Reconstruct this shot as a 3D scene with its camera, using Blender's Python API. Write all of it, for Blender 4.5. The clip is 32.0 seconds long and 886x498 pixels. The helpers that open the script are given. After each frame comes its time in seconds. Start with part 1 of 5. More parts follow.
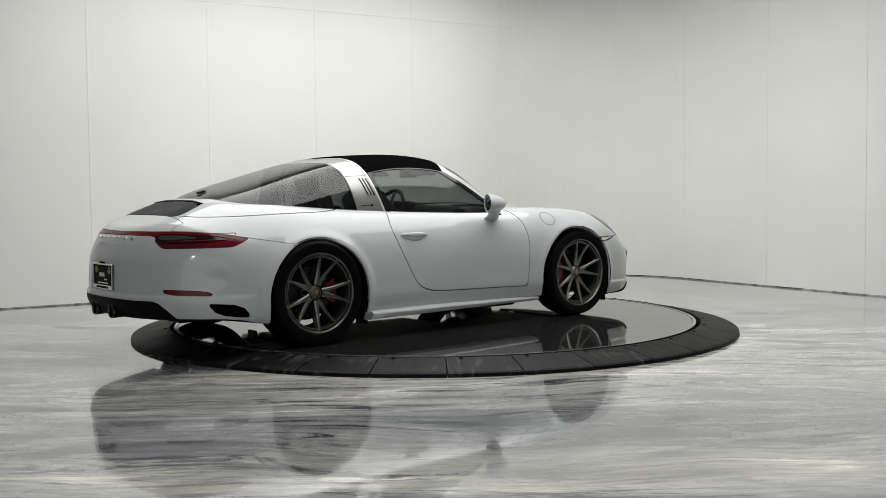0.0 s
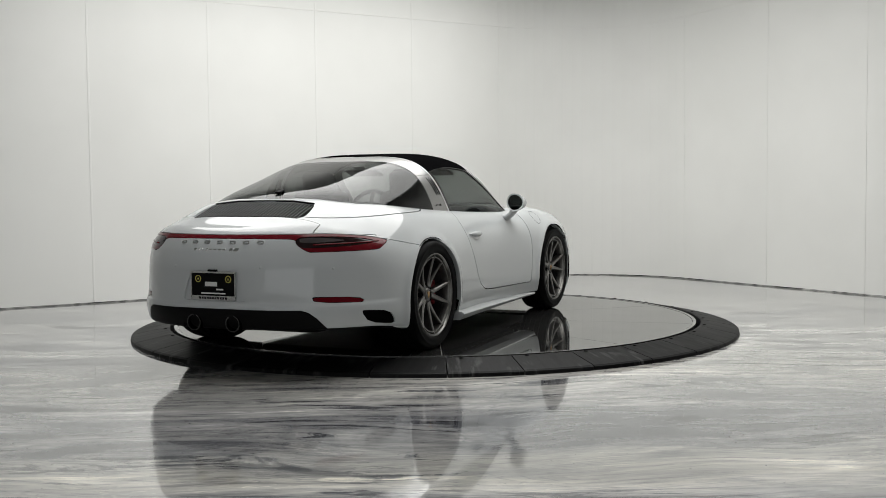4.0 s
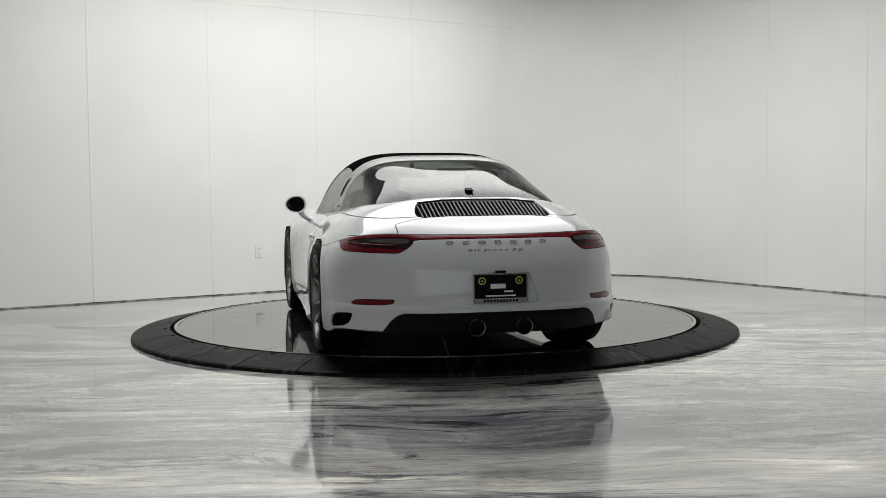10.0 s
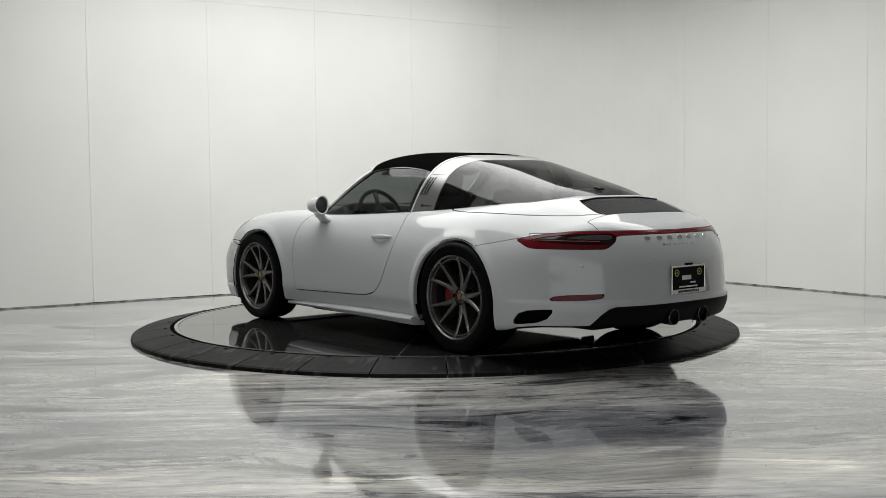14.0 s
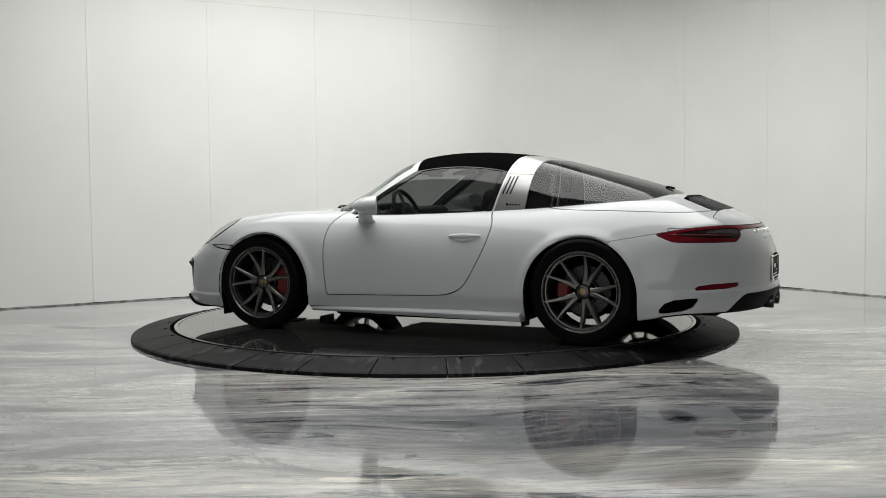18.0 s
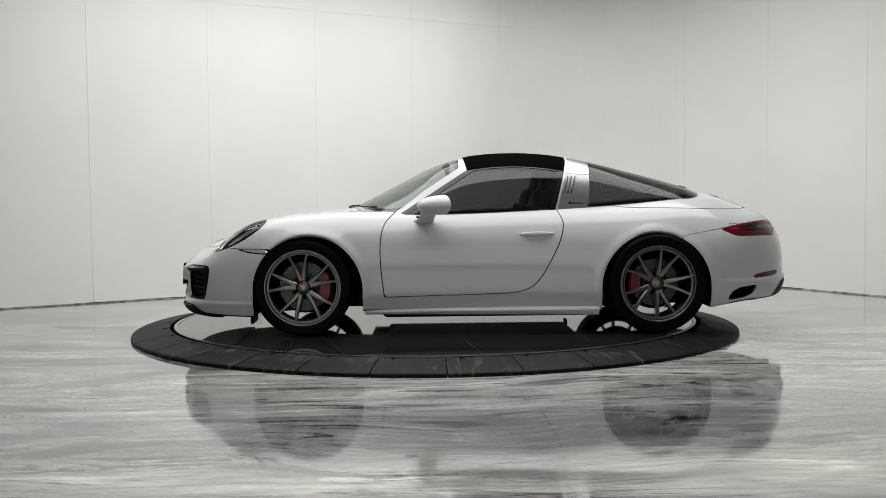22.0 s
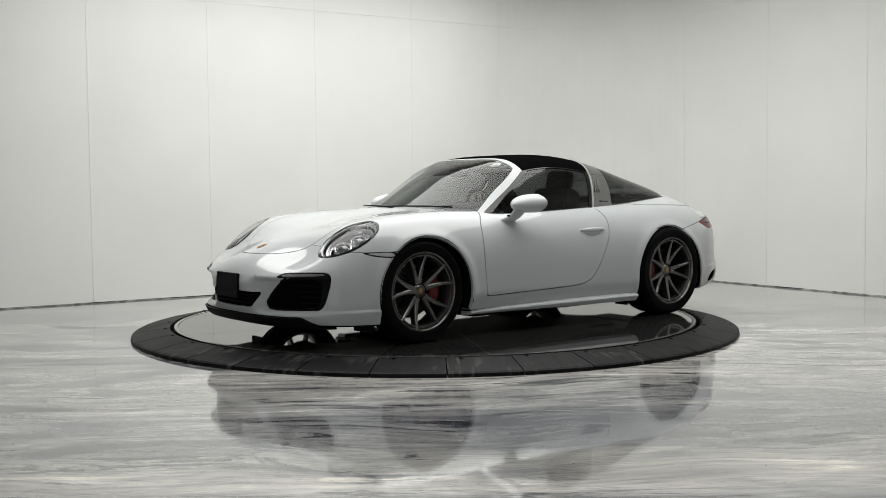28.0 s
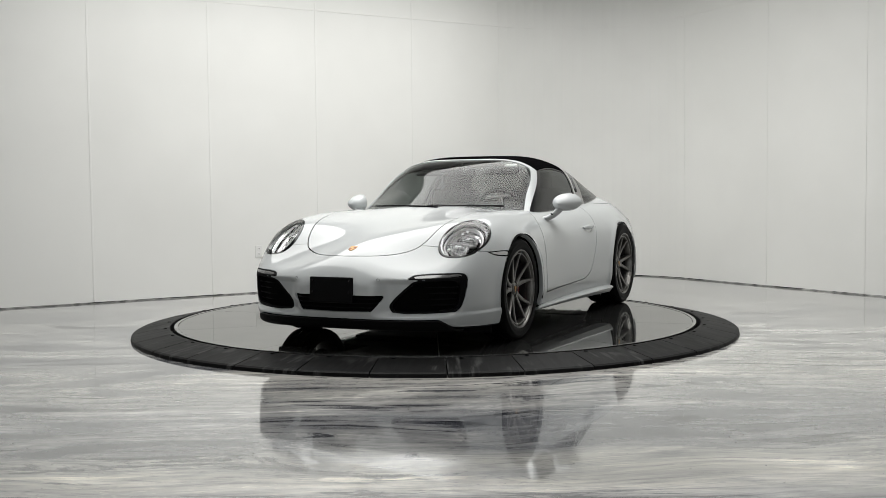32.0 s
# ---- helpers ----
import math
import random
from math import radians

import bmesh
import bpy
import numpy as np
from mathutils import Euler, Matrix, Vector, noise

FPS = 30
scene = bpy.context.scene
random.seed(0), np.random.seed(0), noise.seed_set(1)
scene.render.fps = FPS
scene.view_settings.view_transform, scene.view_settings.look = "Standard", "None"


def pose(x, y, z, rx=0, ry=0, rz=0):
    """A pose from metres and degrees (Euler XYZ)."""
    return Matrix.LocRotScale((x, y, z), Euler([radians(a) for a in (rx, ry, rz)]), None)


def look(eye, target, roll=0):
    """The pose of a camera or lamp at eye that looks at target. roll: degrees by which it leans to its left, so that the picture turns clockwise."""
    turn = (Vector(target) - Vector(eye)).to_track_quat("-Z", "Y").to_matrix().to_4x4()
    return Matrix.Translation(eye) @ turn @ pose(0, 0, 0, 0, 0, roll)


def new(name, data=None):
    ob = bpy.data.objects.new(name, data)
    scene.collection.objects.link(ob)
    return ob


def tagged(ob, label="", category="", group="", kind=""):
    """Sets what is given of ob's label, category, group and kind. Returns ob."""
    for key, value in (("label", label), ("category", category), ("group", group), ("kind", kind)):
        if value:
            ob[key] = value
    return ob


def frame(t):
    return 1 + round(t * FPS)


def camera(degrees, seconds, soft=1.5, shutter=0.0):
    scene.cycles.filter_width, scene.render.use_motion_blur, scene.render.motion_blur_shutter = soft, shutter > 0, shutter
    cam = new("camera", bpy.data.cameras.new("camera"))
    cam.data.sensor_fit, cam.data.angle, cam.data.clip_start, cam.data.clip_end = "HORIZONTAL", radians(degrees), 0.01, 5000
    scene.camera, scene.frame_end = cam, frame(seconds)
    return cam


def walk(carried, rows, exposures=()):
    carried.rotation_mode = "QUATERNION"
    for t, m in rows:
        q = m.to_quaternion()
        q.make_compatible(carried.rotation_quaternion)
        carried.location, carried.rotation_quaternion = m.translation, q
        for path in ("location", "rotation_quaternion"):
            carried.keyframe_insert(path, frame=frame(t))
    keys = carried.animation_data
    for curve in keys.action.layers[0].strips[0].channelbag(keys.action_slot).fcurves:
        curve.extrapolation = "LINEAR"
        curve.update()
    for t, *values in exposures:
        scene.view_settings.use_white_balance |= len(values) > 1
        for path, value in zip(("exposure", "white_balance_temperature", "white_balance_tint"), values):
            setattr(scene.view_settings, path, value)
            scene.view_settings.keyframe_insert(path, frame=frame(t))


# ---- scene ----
EYE = Vector((0, -8.505, 1.098))
cam = camera(44.49, 32.0, soft=0.85)
VIEW = Matrix.Translation(EYE) @ Euler((radians(90 - 3.273), 0, radians(-0.429)), "XYZ").to_matrix().to_4x4() @ pose(0, 0, 0, 0, 0, -0.569)
walk(cam, [(0, VIEW), (32, VIEW)])

# turntable heading, degrees, every half second
HEADING = [38.7, 41.99, 45.37, 48.66, 51.94, 55.22, 58.53, 61.81, 65.07, 68.33, 71.58, 74.83, 78.09, 81.3, 84.47, 87.58, 90.64,
           93.36, 95.97, 98.98, 102.26, 105.57, 108.86, 112.18, 115.49, 118.86, 122.22, 125.72, 129.21, 132.73, 136.23, 139.69,
           143.11, 146.41, 149.5, 152.39, 155.21, 158.04, 161.16, 164.41, 167.63, 170.94, 174.22, 177.44, 180.65, 183.9, 187.13,
           190.42, 193.74, 197.02, 200.22, 203.37, 206.33, 209.2, 212.05, 214.89, 217.79, 221.02, 224.35, 227.68, 230.96, 234.28,
           237.72, 241.14, 244.55]
TABLE_Z = 0.074
CAR_SHIFT = (-0.300, 0.196)

# ---- light ----
world = bpy.data.worlds.new("world")
scene.world = world
world.use_nodes = True
world.node_tree.nodes["Background"].inputs[0].default_value = (0.9, 0.95, 1.0, 1)
world.node_tree.nodes["Background"].inputs[1].default_value = 0.02
scene.view_settings.exposure = 0.0


def area_lamp(name, x, y, z, sx, sy, watts, aim, spread=180, colour=(1.0, 0.998, 0.978)):
    lamp = bpy.data.lights.new(name, "AREA")
    lamp.shape, lamp.size, lamp.size_y, lamp.energy, lamp.color = "RECTANGLE", sx, sy, watts, colour
    lamp.spread = radians(spread)
    ob = new(name, lamp)
    ob.location, ob.rotation_euler = (x, y, z), look((x, y, z), aim).to_euler()
    return ob


# luminous panel hung over the turntable, squared to the two walls
lamp_top = area_lamp("ceiling_lamp", 0.17, 0.20, 3.62, 5.2, 5.1, 278, (0.17, 0.20, 0))
lamp_top.rotation_euler = (0, 0, radians(31.8))
# added fill lamp far behind the camera, lifts car sides; no real source there
area_lamp("unseen_hall_fill", -1.9, -16.3, 2.3, 12.0, 3.7, 135, (-1.9, 0, 2.3), 180, (0.96, 0.99, 1.0))
# small work light behind the camera, seen as glints on the paint
area_lamp("work_light", -3.2, -7.8, 2.2, 0.40, 0.16, 5, (0, -1, 0.6))

# ---- materials ----


def material(name, colour=(0.8, 0.8, 0.8), rough=0.5, metal=0.0, **more):
    m = bpy.data.materials.new(name)
    m.use_nodes = True
    b = m.node_tree.nodes["Principled BSDF"]
    b.inputs["Base Color"].default_value = (*colour, 1)
    b.inputs["Roughness"].default_value = rough
    b.inputs["Metallic"].default_value = metal
    for key, value in more.items():
        b.inputs[key.replace("_", " ")].default_value = value
    return m


def node(m, kind, **ins):
    n = m.node_tree.nodes.new(kind)
    for key, value in ins.items():
        if key in n.inputs:
            n.inputs[key].default_value = value
        else:
            n.inputs[key.replace("_", " ")].default_value = value
    return n


def wire(m, a, out, b, into):
    m.node_tree.links.new(a.outputs[out], b.inputs[into])


def shader(m):
    return m.node_tree.nodes["Principled BSDF"]


def ramp(m, stops):
    n = m.node_tree.nodes.new("ShaderNodeValToRGB")
    while len(n.color_ramp.elements) < len(stops):
        n.color_ramp.elements.new(0.5)
    for e, (p, c) in zip(n.color_ramp.elements, stops):
        e.position, e.color = p, (*c, 1) if len(c) == 3 else c
    return n


def grain(m, scale, low, high, detail=4.0, rough_span=0.0, bump=0.0, coords="Object", stretch=(1, 1, 1)):
    """Noise over the base colour between two colours, with optional roughness variation and bump."""
    tc = node(m, "ShaderNodeTexCoord")
    mp = node(m, "ShaderNodeMapping", Scale=stretch)
    nz = node(m, "ShaderNodeTexNoise", Scale=scale, Detail=detail)
    wire(m, tc, coords, mp, "Vector")
    wire(m, mp, 0, nz, "Vector")
    r = ramp(m, [(0.3, low), (0.7, high)])
    wire(m, nz, 0, r, 0)
    wire(m, r, 0, shader(m), "Base Color")
    if rough_span:
        base = shader(m).inputs["Roughness"].default_value
        mr = node(m, "ShaderNodeMapRange")
        mr.inputs["To Min"].default_value, mr.inputs["To Max"].default_value = base - rough_span, base + rough_span
        wire(m, nz, 0, mr, 0)
        wire(m, mr, 0, shader(m), "Roughness")
    if bump:
        bp = node(m, "ShaderNodeBump", Strength=bump, Distance=0.002)
        wire(m, nz, 0, bp, "Height")
        wire(m, bp, 0, shader(m), "Normal")
    return m


paint = material("white_paint", (0.55, 0.57, 0.575), 0.55, Specular_IOR_Level=0.1, Coat_Weight=1.0, Coat_Roughness=0.012, Coat_IOR=1.5)
silver = material("silver_lacquer", (0.33, 0.328, 0.322), 0.32, 0.92, Coat_Weight=0.1, Coat_Roughness=0.1)
fabric = grain(material("black_roof_fabric", (0.003, 0.003, 0.0033), 0.95, Specular_IOR_Level=0.0), 400, (0.002, 0.002, 0.0022), (0.005, 0.005, 0.0053), 2, 0, 0.3)
slat_grey = material("satin_dark_grey", (0.022, 0.022, 0.023), 0.42, Specular_IOR_Level=0.35)
gloss_black = material("gloss_black", (0.006, 0.006, 0.007), 0.08)
trim_black = grain(material("black_plastic", (0.009, 0.009, 0.01), 0.55, Specular_IOR_Level=0.08), 900, (0.003, 0.003, 0.0033), (0.007, 0.007, 0.0074), 2, 0.05, 0.1)
void_black = material("matt_black", (0.003, 0.003, 0.003), 0.9, Specular_IOR_Level=0.03)
rubber = grain(material("tyre_rubber", (0.004, 0.004, 0.0042), 0.5, Specular_IOR_Level=0.04), 60, (0.0025, 0.0025, 0.0027), (0.006, 0.006, 0.006), 3, 0.08, 0.15)
bronze = grain(material("dark_satin_alloy", (0.17, 0.165, 0.158), 0.32, 0.9), 30, (0.15, 0.146, 0.138), (0.19, 0.185, 0.176), 3, 0.05)
dark_alloy = material("dark_barrel", (0.05, 0.05, 0.05), 0.5, 0.6)
steel = grain(material("brake_steel", (0.07, 0.07, 0.07), 0.40, 0.9), 90, (0.04, 0.04, 0.04), (0.10, 0.10, 0.10), 3, 0.08)
bright_trim = material("bright_trim", (0.72, 0.72, 0.71), 0.3, 0.5)
chrome = material("chrome", (0.8, 0.8, 0.8), 0.08, 1.0)
plate_chrome = material("plate_chrome", (0.78, 0.78, 0.77), 0.15, 1.0)
badge_silver = material("badge_silver", (0.66, 0.66, 0.65), 0.12, 1.0)
dark_chrome = material("dark_chrome", (0.09, 0.09, 0.09), 0.22, 1.0)
red_caliper = material("red_caliper", (0.19, 0.004, 0.006), 0.4, Coat_Weight=0.15)
red_lens = material("red_lens", (0.125, 0.003, 0.008), 0.12, Specular_IOR_Level=0.3)
dark_red = material("dark_red_lens", (0.010, 0.002, 0.0025), 0.1, Specular_IOR_Level=0.4)
smoke_lens = material("smoked_lens", (0.075, 0.065, 0.066), 0.15, 0.3)
lamp_grey = material("day_lamp_lens", (0.20, 0.20, 0.20), 0.2, 0.6)
marker_lens = material("marker_lens", (0.5, 0.5, 0.49), 0.12, 0.2, Coat_Weight=1.0)
leather = grain(material("black_leather", (0.02, 0.02, 0.021), 0.5, Specular_IOR_Level=0.25), 120, (0.014, 0.014, 0.015), (0.028, 0.028, 0.029), 4, 0.06, 0.2)
gold = material("gilt_badge", (0.42, 0.25, 0.10), 0.4, 0.9)
white_plain = material("white_marking", (0.75, 0.75, 0.73), 0.5)


def glass(name, colour, rough=0.0):
    """Thin tinted pane: what lies behind shows darkened, with a clear reflection on top."""
    m = bpy.data.materials.new(name)
    m.use_nodes = True
    t = m.node_tree
    t.nodes.remove(t.nodes["Principled BSDF"])
    tr = t.nodes.new("ShaderNodeBsdfTransparent")
    gl = t.nodes.new("ShaderNodeBsdfGlossy")
    mx = t.nodes.new("ShaderNodeMixShader")
    lw = t.nodes.new("ShaderNodeLayerWeight")
    lw.inputs[0].default_value = 0.5
    pw = t.nodes.new("ShaderNodeMath")
    pw.operation = "POWER"
    pw.inputs[1].default_value = 5.0
    fr = t.nodes.new("ShaderNodeMapRange")
    fr.inputs["To Min"].default_value, fr.inputs["To Max"].default_value = 0.05, 0.8
    t.links.new(lw.outputs["Facing"], pw.inputs[0])
    t.links.new(pw.outputs[0], fr.inputs[0])
    tr.inputs[0].default_value = (*colour, 1)
    gl.inputs["Roughness"].default_value = rough
    t.links.new(fr.outputs[0], mx.inputs[0])
    t.links.new(tr.outputs[0], mx.inputs[1])
    t.links.new(gl.outputs[0], mx.inputs[2])
    t.links.new(mx.outputs[0], t.nodes["Material Output"].inputs[0])
    return m


tinted = glass("tinted_side_glass", (0.25, 0.265, 0.26))
dark_glass = glass("dark_rear_glass", (0.28, 0.29, 0.285))
clear = glass("windscreen_glass", (0.60, 0.635, 0.62))
lens_clear = glass("clear_lens", (0.9, 0.9, 0.9))


def wall_paint():
    m = material("white_wall_paint", (0.74, 0.74, 0.71), 0.6)
    tc = node(m, "ShaderNodeTexCoord")
    big = node(m, "ShaderNodeTexNoise", Scale=0.8, Detail=3.0)
    fine = node(m, "ShaderNodeTexNoise", Scale=160.0, Detail=3.0)
    wire(m, tc, "Object", big, "Vector")
    wire(m, tc, "Object", fine, "Vector")
    r = ramp(m, [(0.35, (0.755, 0.755, 0.73)), (0.65, (0.80, 0.80, 0.775))])
    wire(m, big, 0, r, 0)
    wire(m, r, 0, shader(m), "Base Color")
    bp = node(m, "ShaderNodeBump", Strength=0.08, Distance=0.001)
    wire(m, fine, 0, bp, "Height")
    wire(m, bp, 0, shader(m), "Normal")
    return m


wall_white = wall_paint()
ceiling_grey = grain(material("ceiling_paint", (0.72, 0.72, 0.71), 0.8), 1.2, (0.69, 0.69, 0.68), (0.75, 0.75, 0.74))
back_grey = grain(material("back_wall_paint", (0.58, 0.58, 0.57), 0.7), 1.0, (0.55, 0.55, 0.54), (0.61, 0.61, 0.60))


def blend(m, a, b, mode="MULTIPLY", k=1.0):
    """Colour mix of two nodes' outputs (node, socket)."""
    n = node(m, "ShaderNodeMix")
    n.data_type, n.blend_type = "RGBA", mode
    n.inputs[0].default_value = k
    wire(m, a[0], a[1], n, 6)
    wire(m, b[0], b[1], n, 7)
    return n


def marbled_floor():
    """Poured epoxy drawn out with a squeegee: pale grey, white and blue-black streaks under a clear gloss."""
    m = material("marbled_epoxy", (0.35, 0.35, 0.35), 0.16, Specular_IOR_Level=0.45, Coat_Weight=0.65, Coat_Roughness=0.02)
    tc = node(m, "ShaderNodeTexCoord")
    warp = node(m, "ShaderNodeTexNoise", Scale=0.42, Detail=2.0)
    wire(m, tc, "Object", warp, "Vector")
    bent = blend(m, (tc, "Object"), (warp, 1), "ADD", 1.0)

    def field(stretch, turn, scale, detail, rough, twist):
        mp = node(m, "ShaderNodeMapping", Scale=stretch, Rotation=(0, 0, radians(turn)))
        wire(m, bent, 2, mp, "Vector")
        nz = node(m, "ShaderNodeTexNoise", Scale=scale, Detail=detail, Roughness=rough, Distortion=twist)
        wire(m, mp, 0, nz, "Vector")
        return nz

    broad = field((0.50, 1.25, 1.0), 8, 1.15, 8.0, 0.60, 0.9)
    streak = field((0.20, 1.9, 1.0), 5, 4.2, 9.0, 0.72, 0.8)
    mask = field((0.6, 1.0, 1.0), 0, 1.1, 3.0, 0.5, 0.3)
    wisp = field((0.24, 1.5, 1.0), 7, 3.4, 8.0, 0.68, 1.3)
    wisp2 = field((0.28, 1.3, 1.0), -9, 2.2, 8.0, 0.62, 1.6)
    fine = field((0.26, 2.4, 1.0), 4, 15.0, 6.0, 0.74, 0.6)
    vein = field((0.16, 1.0, 1.0), 9, 2.6, 5.0, 0.58, 0.9)
    base = ramp(m, [(0.33, (0.135, 0.14, 0.156)), (0.42, (0.29, 0.292, 0.30)), (0.50, (0.46, 0.456, 0.444)), (0.57, (0.515, 0.507, 0.488)), (0.67, (0.78, 0.763, 0.73))])
    wire(m, broad, 0, base, 0)
    # pours of lighter and of blue-grey resin, laid side by side across the hall
    tint = node(m, "ShaderNodeSeparateXYZ")
    wire(m, bent, 2, tint, 0)
    wob = node(m, "ShaderNodeMath")
    wob.operation = "MULTIPLY_ADD"
    wob.inputs[1].default_value = 0.55
    wire(m, wisp2, 0, wob, 0)
    wire(m, tint, 1, wob, 2)
    span = node(m, "ShaderNodeMapRange")
    span.inputs["From Min"].default_value, span.inputs["From Max"].default_value = -5.0, 3.0
    wire(m, wob, 0, span, 0)
    pour = ramp(m, [(0.09, (0.74, 0.76, 0.82)), (0.135, (0.92, 0.93, 0.97)), (0.165, (1.38, 1.35, 1.29)), (0.20, (1.30, 1.28, 1.23)), (0.235, (0.88, 0.885, 0.905)),
                    (0.30, (0.74, 0.75, 0.79)), (0.37, (0.96, 0.96, 0.96)), (0.46, (1.12, 1.11, 1.08)), (0.56, (0.98, 0.98, 0.98)), (0.72, (0.80, 0.80, 0.805)), (0.86, (0.72, 0.72, 0.725))])
    wire(m, span, 0, pour, 0)
    drag = ramp(m, [(0.30, (0.36, 0.37, 0.40)), (0.41, (0.72, 0.725, 0.745)), (0.51, (1, 1, 1)), (0.59, (1.18, 1.18, 1.155)), (0.70, (1.62, 1.59, 1.52))])
    wire(m, streak, 0, drag, 0)
    hair = ramp(m, [(0.30, (0.58, 0.585, 0.60)), (0.43, (0.92, 0.92, 0.925)), (0.56, (1.05, 1.05, 1.045)), (0.70, (1.34, 1.33, 1.30))])
    wire(m, fine, 0, hair, 0)
    out = blend(m, (base, 0), (pour, 0))
    out = blend(m, (out, 2), (drag, 0))
    out = blend(m, (out, 2), (hair, 0))
    dark = ramp(m, [(0.35, (0.07, 0.073, 0.09)), (0.41, (0.30, 0.31, 0.35)), (0.45, (1.03, 1.03, 1.03))])
    wire(m, wisp, 0, dark, 0)
    where = ramp(m, [(0.42, (0, 0, 0)), (0.52, (1, 1, 1))])
    wire(m, mask, 0, where, 0)
    only = blend(m, (out, 2), (dark, 0))
    pick = node(m, "ShaderNodeMix")
    pick.data_type = "RGBA"
    wire(m, where, 0, pick, 0)
    wire(m, out, 2, pick, 6)
    wire(m, only, 2, pick, 7)
    pale = ramp(m, [(0.515, (1, 1, 1)), (0.535, (0.74, 0.75, 0.79)), (0.545, (1, 1, 1)), (0.60, (1, 1, 1)), (0.635, (1.55, 1.52, 1.46)), (0.70, (1.15, 1.15, 1.13))])
    wire(m, wisp2, 0, pale, 0)
    out = blend(m, (pick, 2), (pale, 0), "MULTIPLY", 0.9)
    # thin drawn lines: a dark edge with a pale one beside it
    lines = ramp(m, [(0.440, (1, 1, 1)), (0.4455, (0.50, 0.51, 0.54)), (0.451, (1, 1, 1)), (0.520, (1, 1, 1)), (0.524, (0.62, 0.63, 0.66)), (0.530, (1.35, 1.34, 1.30)), (0.540, (1, 1, 1)), (0.590, (1, 1, 1)), (0.596, (1.55, 1.53, 1.48)), (0.604, (1, 1, 1))])
    wire(m, vein, 0, lines, 0)
    out = blend(m, (out, 2), (lines, 0), "MULTIPLY", 0.85)
    specks = node(m, "ShaderNodeTexNoise", Scale=34.0, Detail=2.0)
    wire(m, tc, "Object", specks, "Vector")
    spk = ramp(m, [(0.255, (0.18, 0.18, 0.18)), (0.285, (1, 1, 1))])
    wire(m, specks, 0, spk, 0)
    out = blend(m, (out, 2), (spk, 0))
    wire(m, out, 2, shader(m), "Base Color")
    rr = node(m, "ShaderNodeMapRange")
    rr.inputs["To Min"].default_value, rr.inputs["To Max"].default_value = 0.04, 0.14
    wire(m, streak, 0, rr, 0)
    wire(m, rr, 0, shader(m), "Roughness")
    bp = node(m, "ShaderNodeBump", Strength=0.06, Distance=0.006)
    wire(m, broad, 0, bp, "Height")
    wire(m, bp, 0, shader(m), "Normal")
    return m


floor_mat = marbled_floor()


def ramp_rubber():
    """Black rubber that differs a little from piece to piece, with dull scuffs dragged across it."""
    m = material("black_ramp_rubber", (0.012, 0.012, 0.0125), 0.5, Specular_IOR_Level=0.06)
    tc = node(m, "ShaderNodeTexCoord")
    info = node(m, "ShaderNodeObjectInfo")
    shift = node(m, "ShaderNodeVectorMath")
    shift.operation = "SCALE"
    shift.inputs[0].default_value = (7.0, 3.0, 5.0)
    wire(m, info, "Random", shift, "Scale")
    add = node(m, "ShaderNodeVectorMath")
    wire(m, tc, "Object", add, 0)
    wire(m, shift, 0, add, 1)
    mp = node(m, "ShaderNodeMapping", Scale=(3.5, 26.0, 1.0))
    wire(m, add, 0, mp, "Vector")
    drag = node(m, "ShaderNodeTexNoise", Scale=1.0, Detail=5.0, Roughness=0.62)
    wire(m, mp, 0, drag, "Vector")
    big = node(m, "ShaderNodeTexNoise", Scale=4.0, Detail=2.0)
    wire(m, add, 0, big, "Vector")
    tone = ramp(m, [(0.0, (0.0065, 0.0065, 0.0068)), (1.0, (0.016, 0.016, 0.0162))])
    wire(m, info, "Random", tone, 0)
    a = ramp(m, [(0.50, (0, 0, 0)), (0.62, (1, 1, 1))])
    wire(m, drag, 0, a, 0)
    b = ramp(m, [(0.51, (0, 0, 0)), (0.60, (1, 1, 1))])
    wire(m, big, 0, b, 0)
    k = blend(m, (a, 0), (b, 0))
    scuff = node(m, "ShaderNodeMix")
    scuff.data_type = "RGBA"
    scuff.inputs[7].default_value = (0.06, 0.06, 0.059, 1)
    wire(m, k, 2, scuff, 0)
    wire(m, tone, 0, scuff, 6)
    wire(m, scuff, 2, shader(m), "Base Color")
    rr = node(m, "ShaderNodeMapRange")
    rr.inputs["To Min"].default_value, rr.inputs["To Max"].default_value = 0.36, 0.62
    wire(m, drag, 0, rr, 0)
    wire(m, rr, 0, shader(m), "Roughness")
    return m


ring_rubber = ramp_rubber()
disc_mat = grain(material("polished_grey_plate", (0.22, 0.22, 0.217), 0.035, 0.92, Specular_Tint=(0.86, 0.86, 0.85, 1)), 3, (0.18, 0.18, 0.177), (0.25, 0.25, 0.245), 5, 0.018)
seam_light = material("pale_seam", (0.5, 0.5, 0.48), 0.5)
trim_steel = grain(material("brushed_edge", (0.42, 0.42, 0.41), 0.25, 0.95), 20, (0.34, 0.34, 0.33), (0.48, 0.48, 0.47))

# ---- mesh helpers ----


def mesh_object(name, verts, faces, mat, parent=None, label="", smooth=False, normals=None):
    me = bpy.data.meshes.new(name)
    me.from_pydata([tuple(map(float, v)) for v in verts], [], [tuple(map(int, f)) for f in faces])
    me.materials.append(mat)
    if smooth:
        me.polygons.foreach_set("use_smooth", [True] * len(me.polygons))
    if normals is not None:
        me.normals_split_custom_set_from_vertices([tuple(map(float, n)) for n in normals])
    ob = new(name, me)
    if parent is not None:
        ob.parent = parent
    if label:
        tagged(ob, label)
    return ob


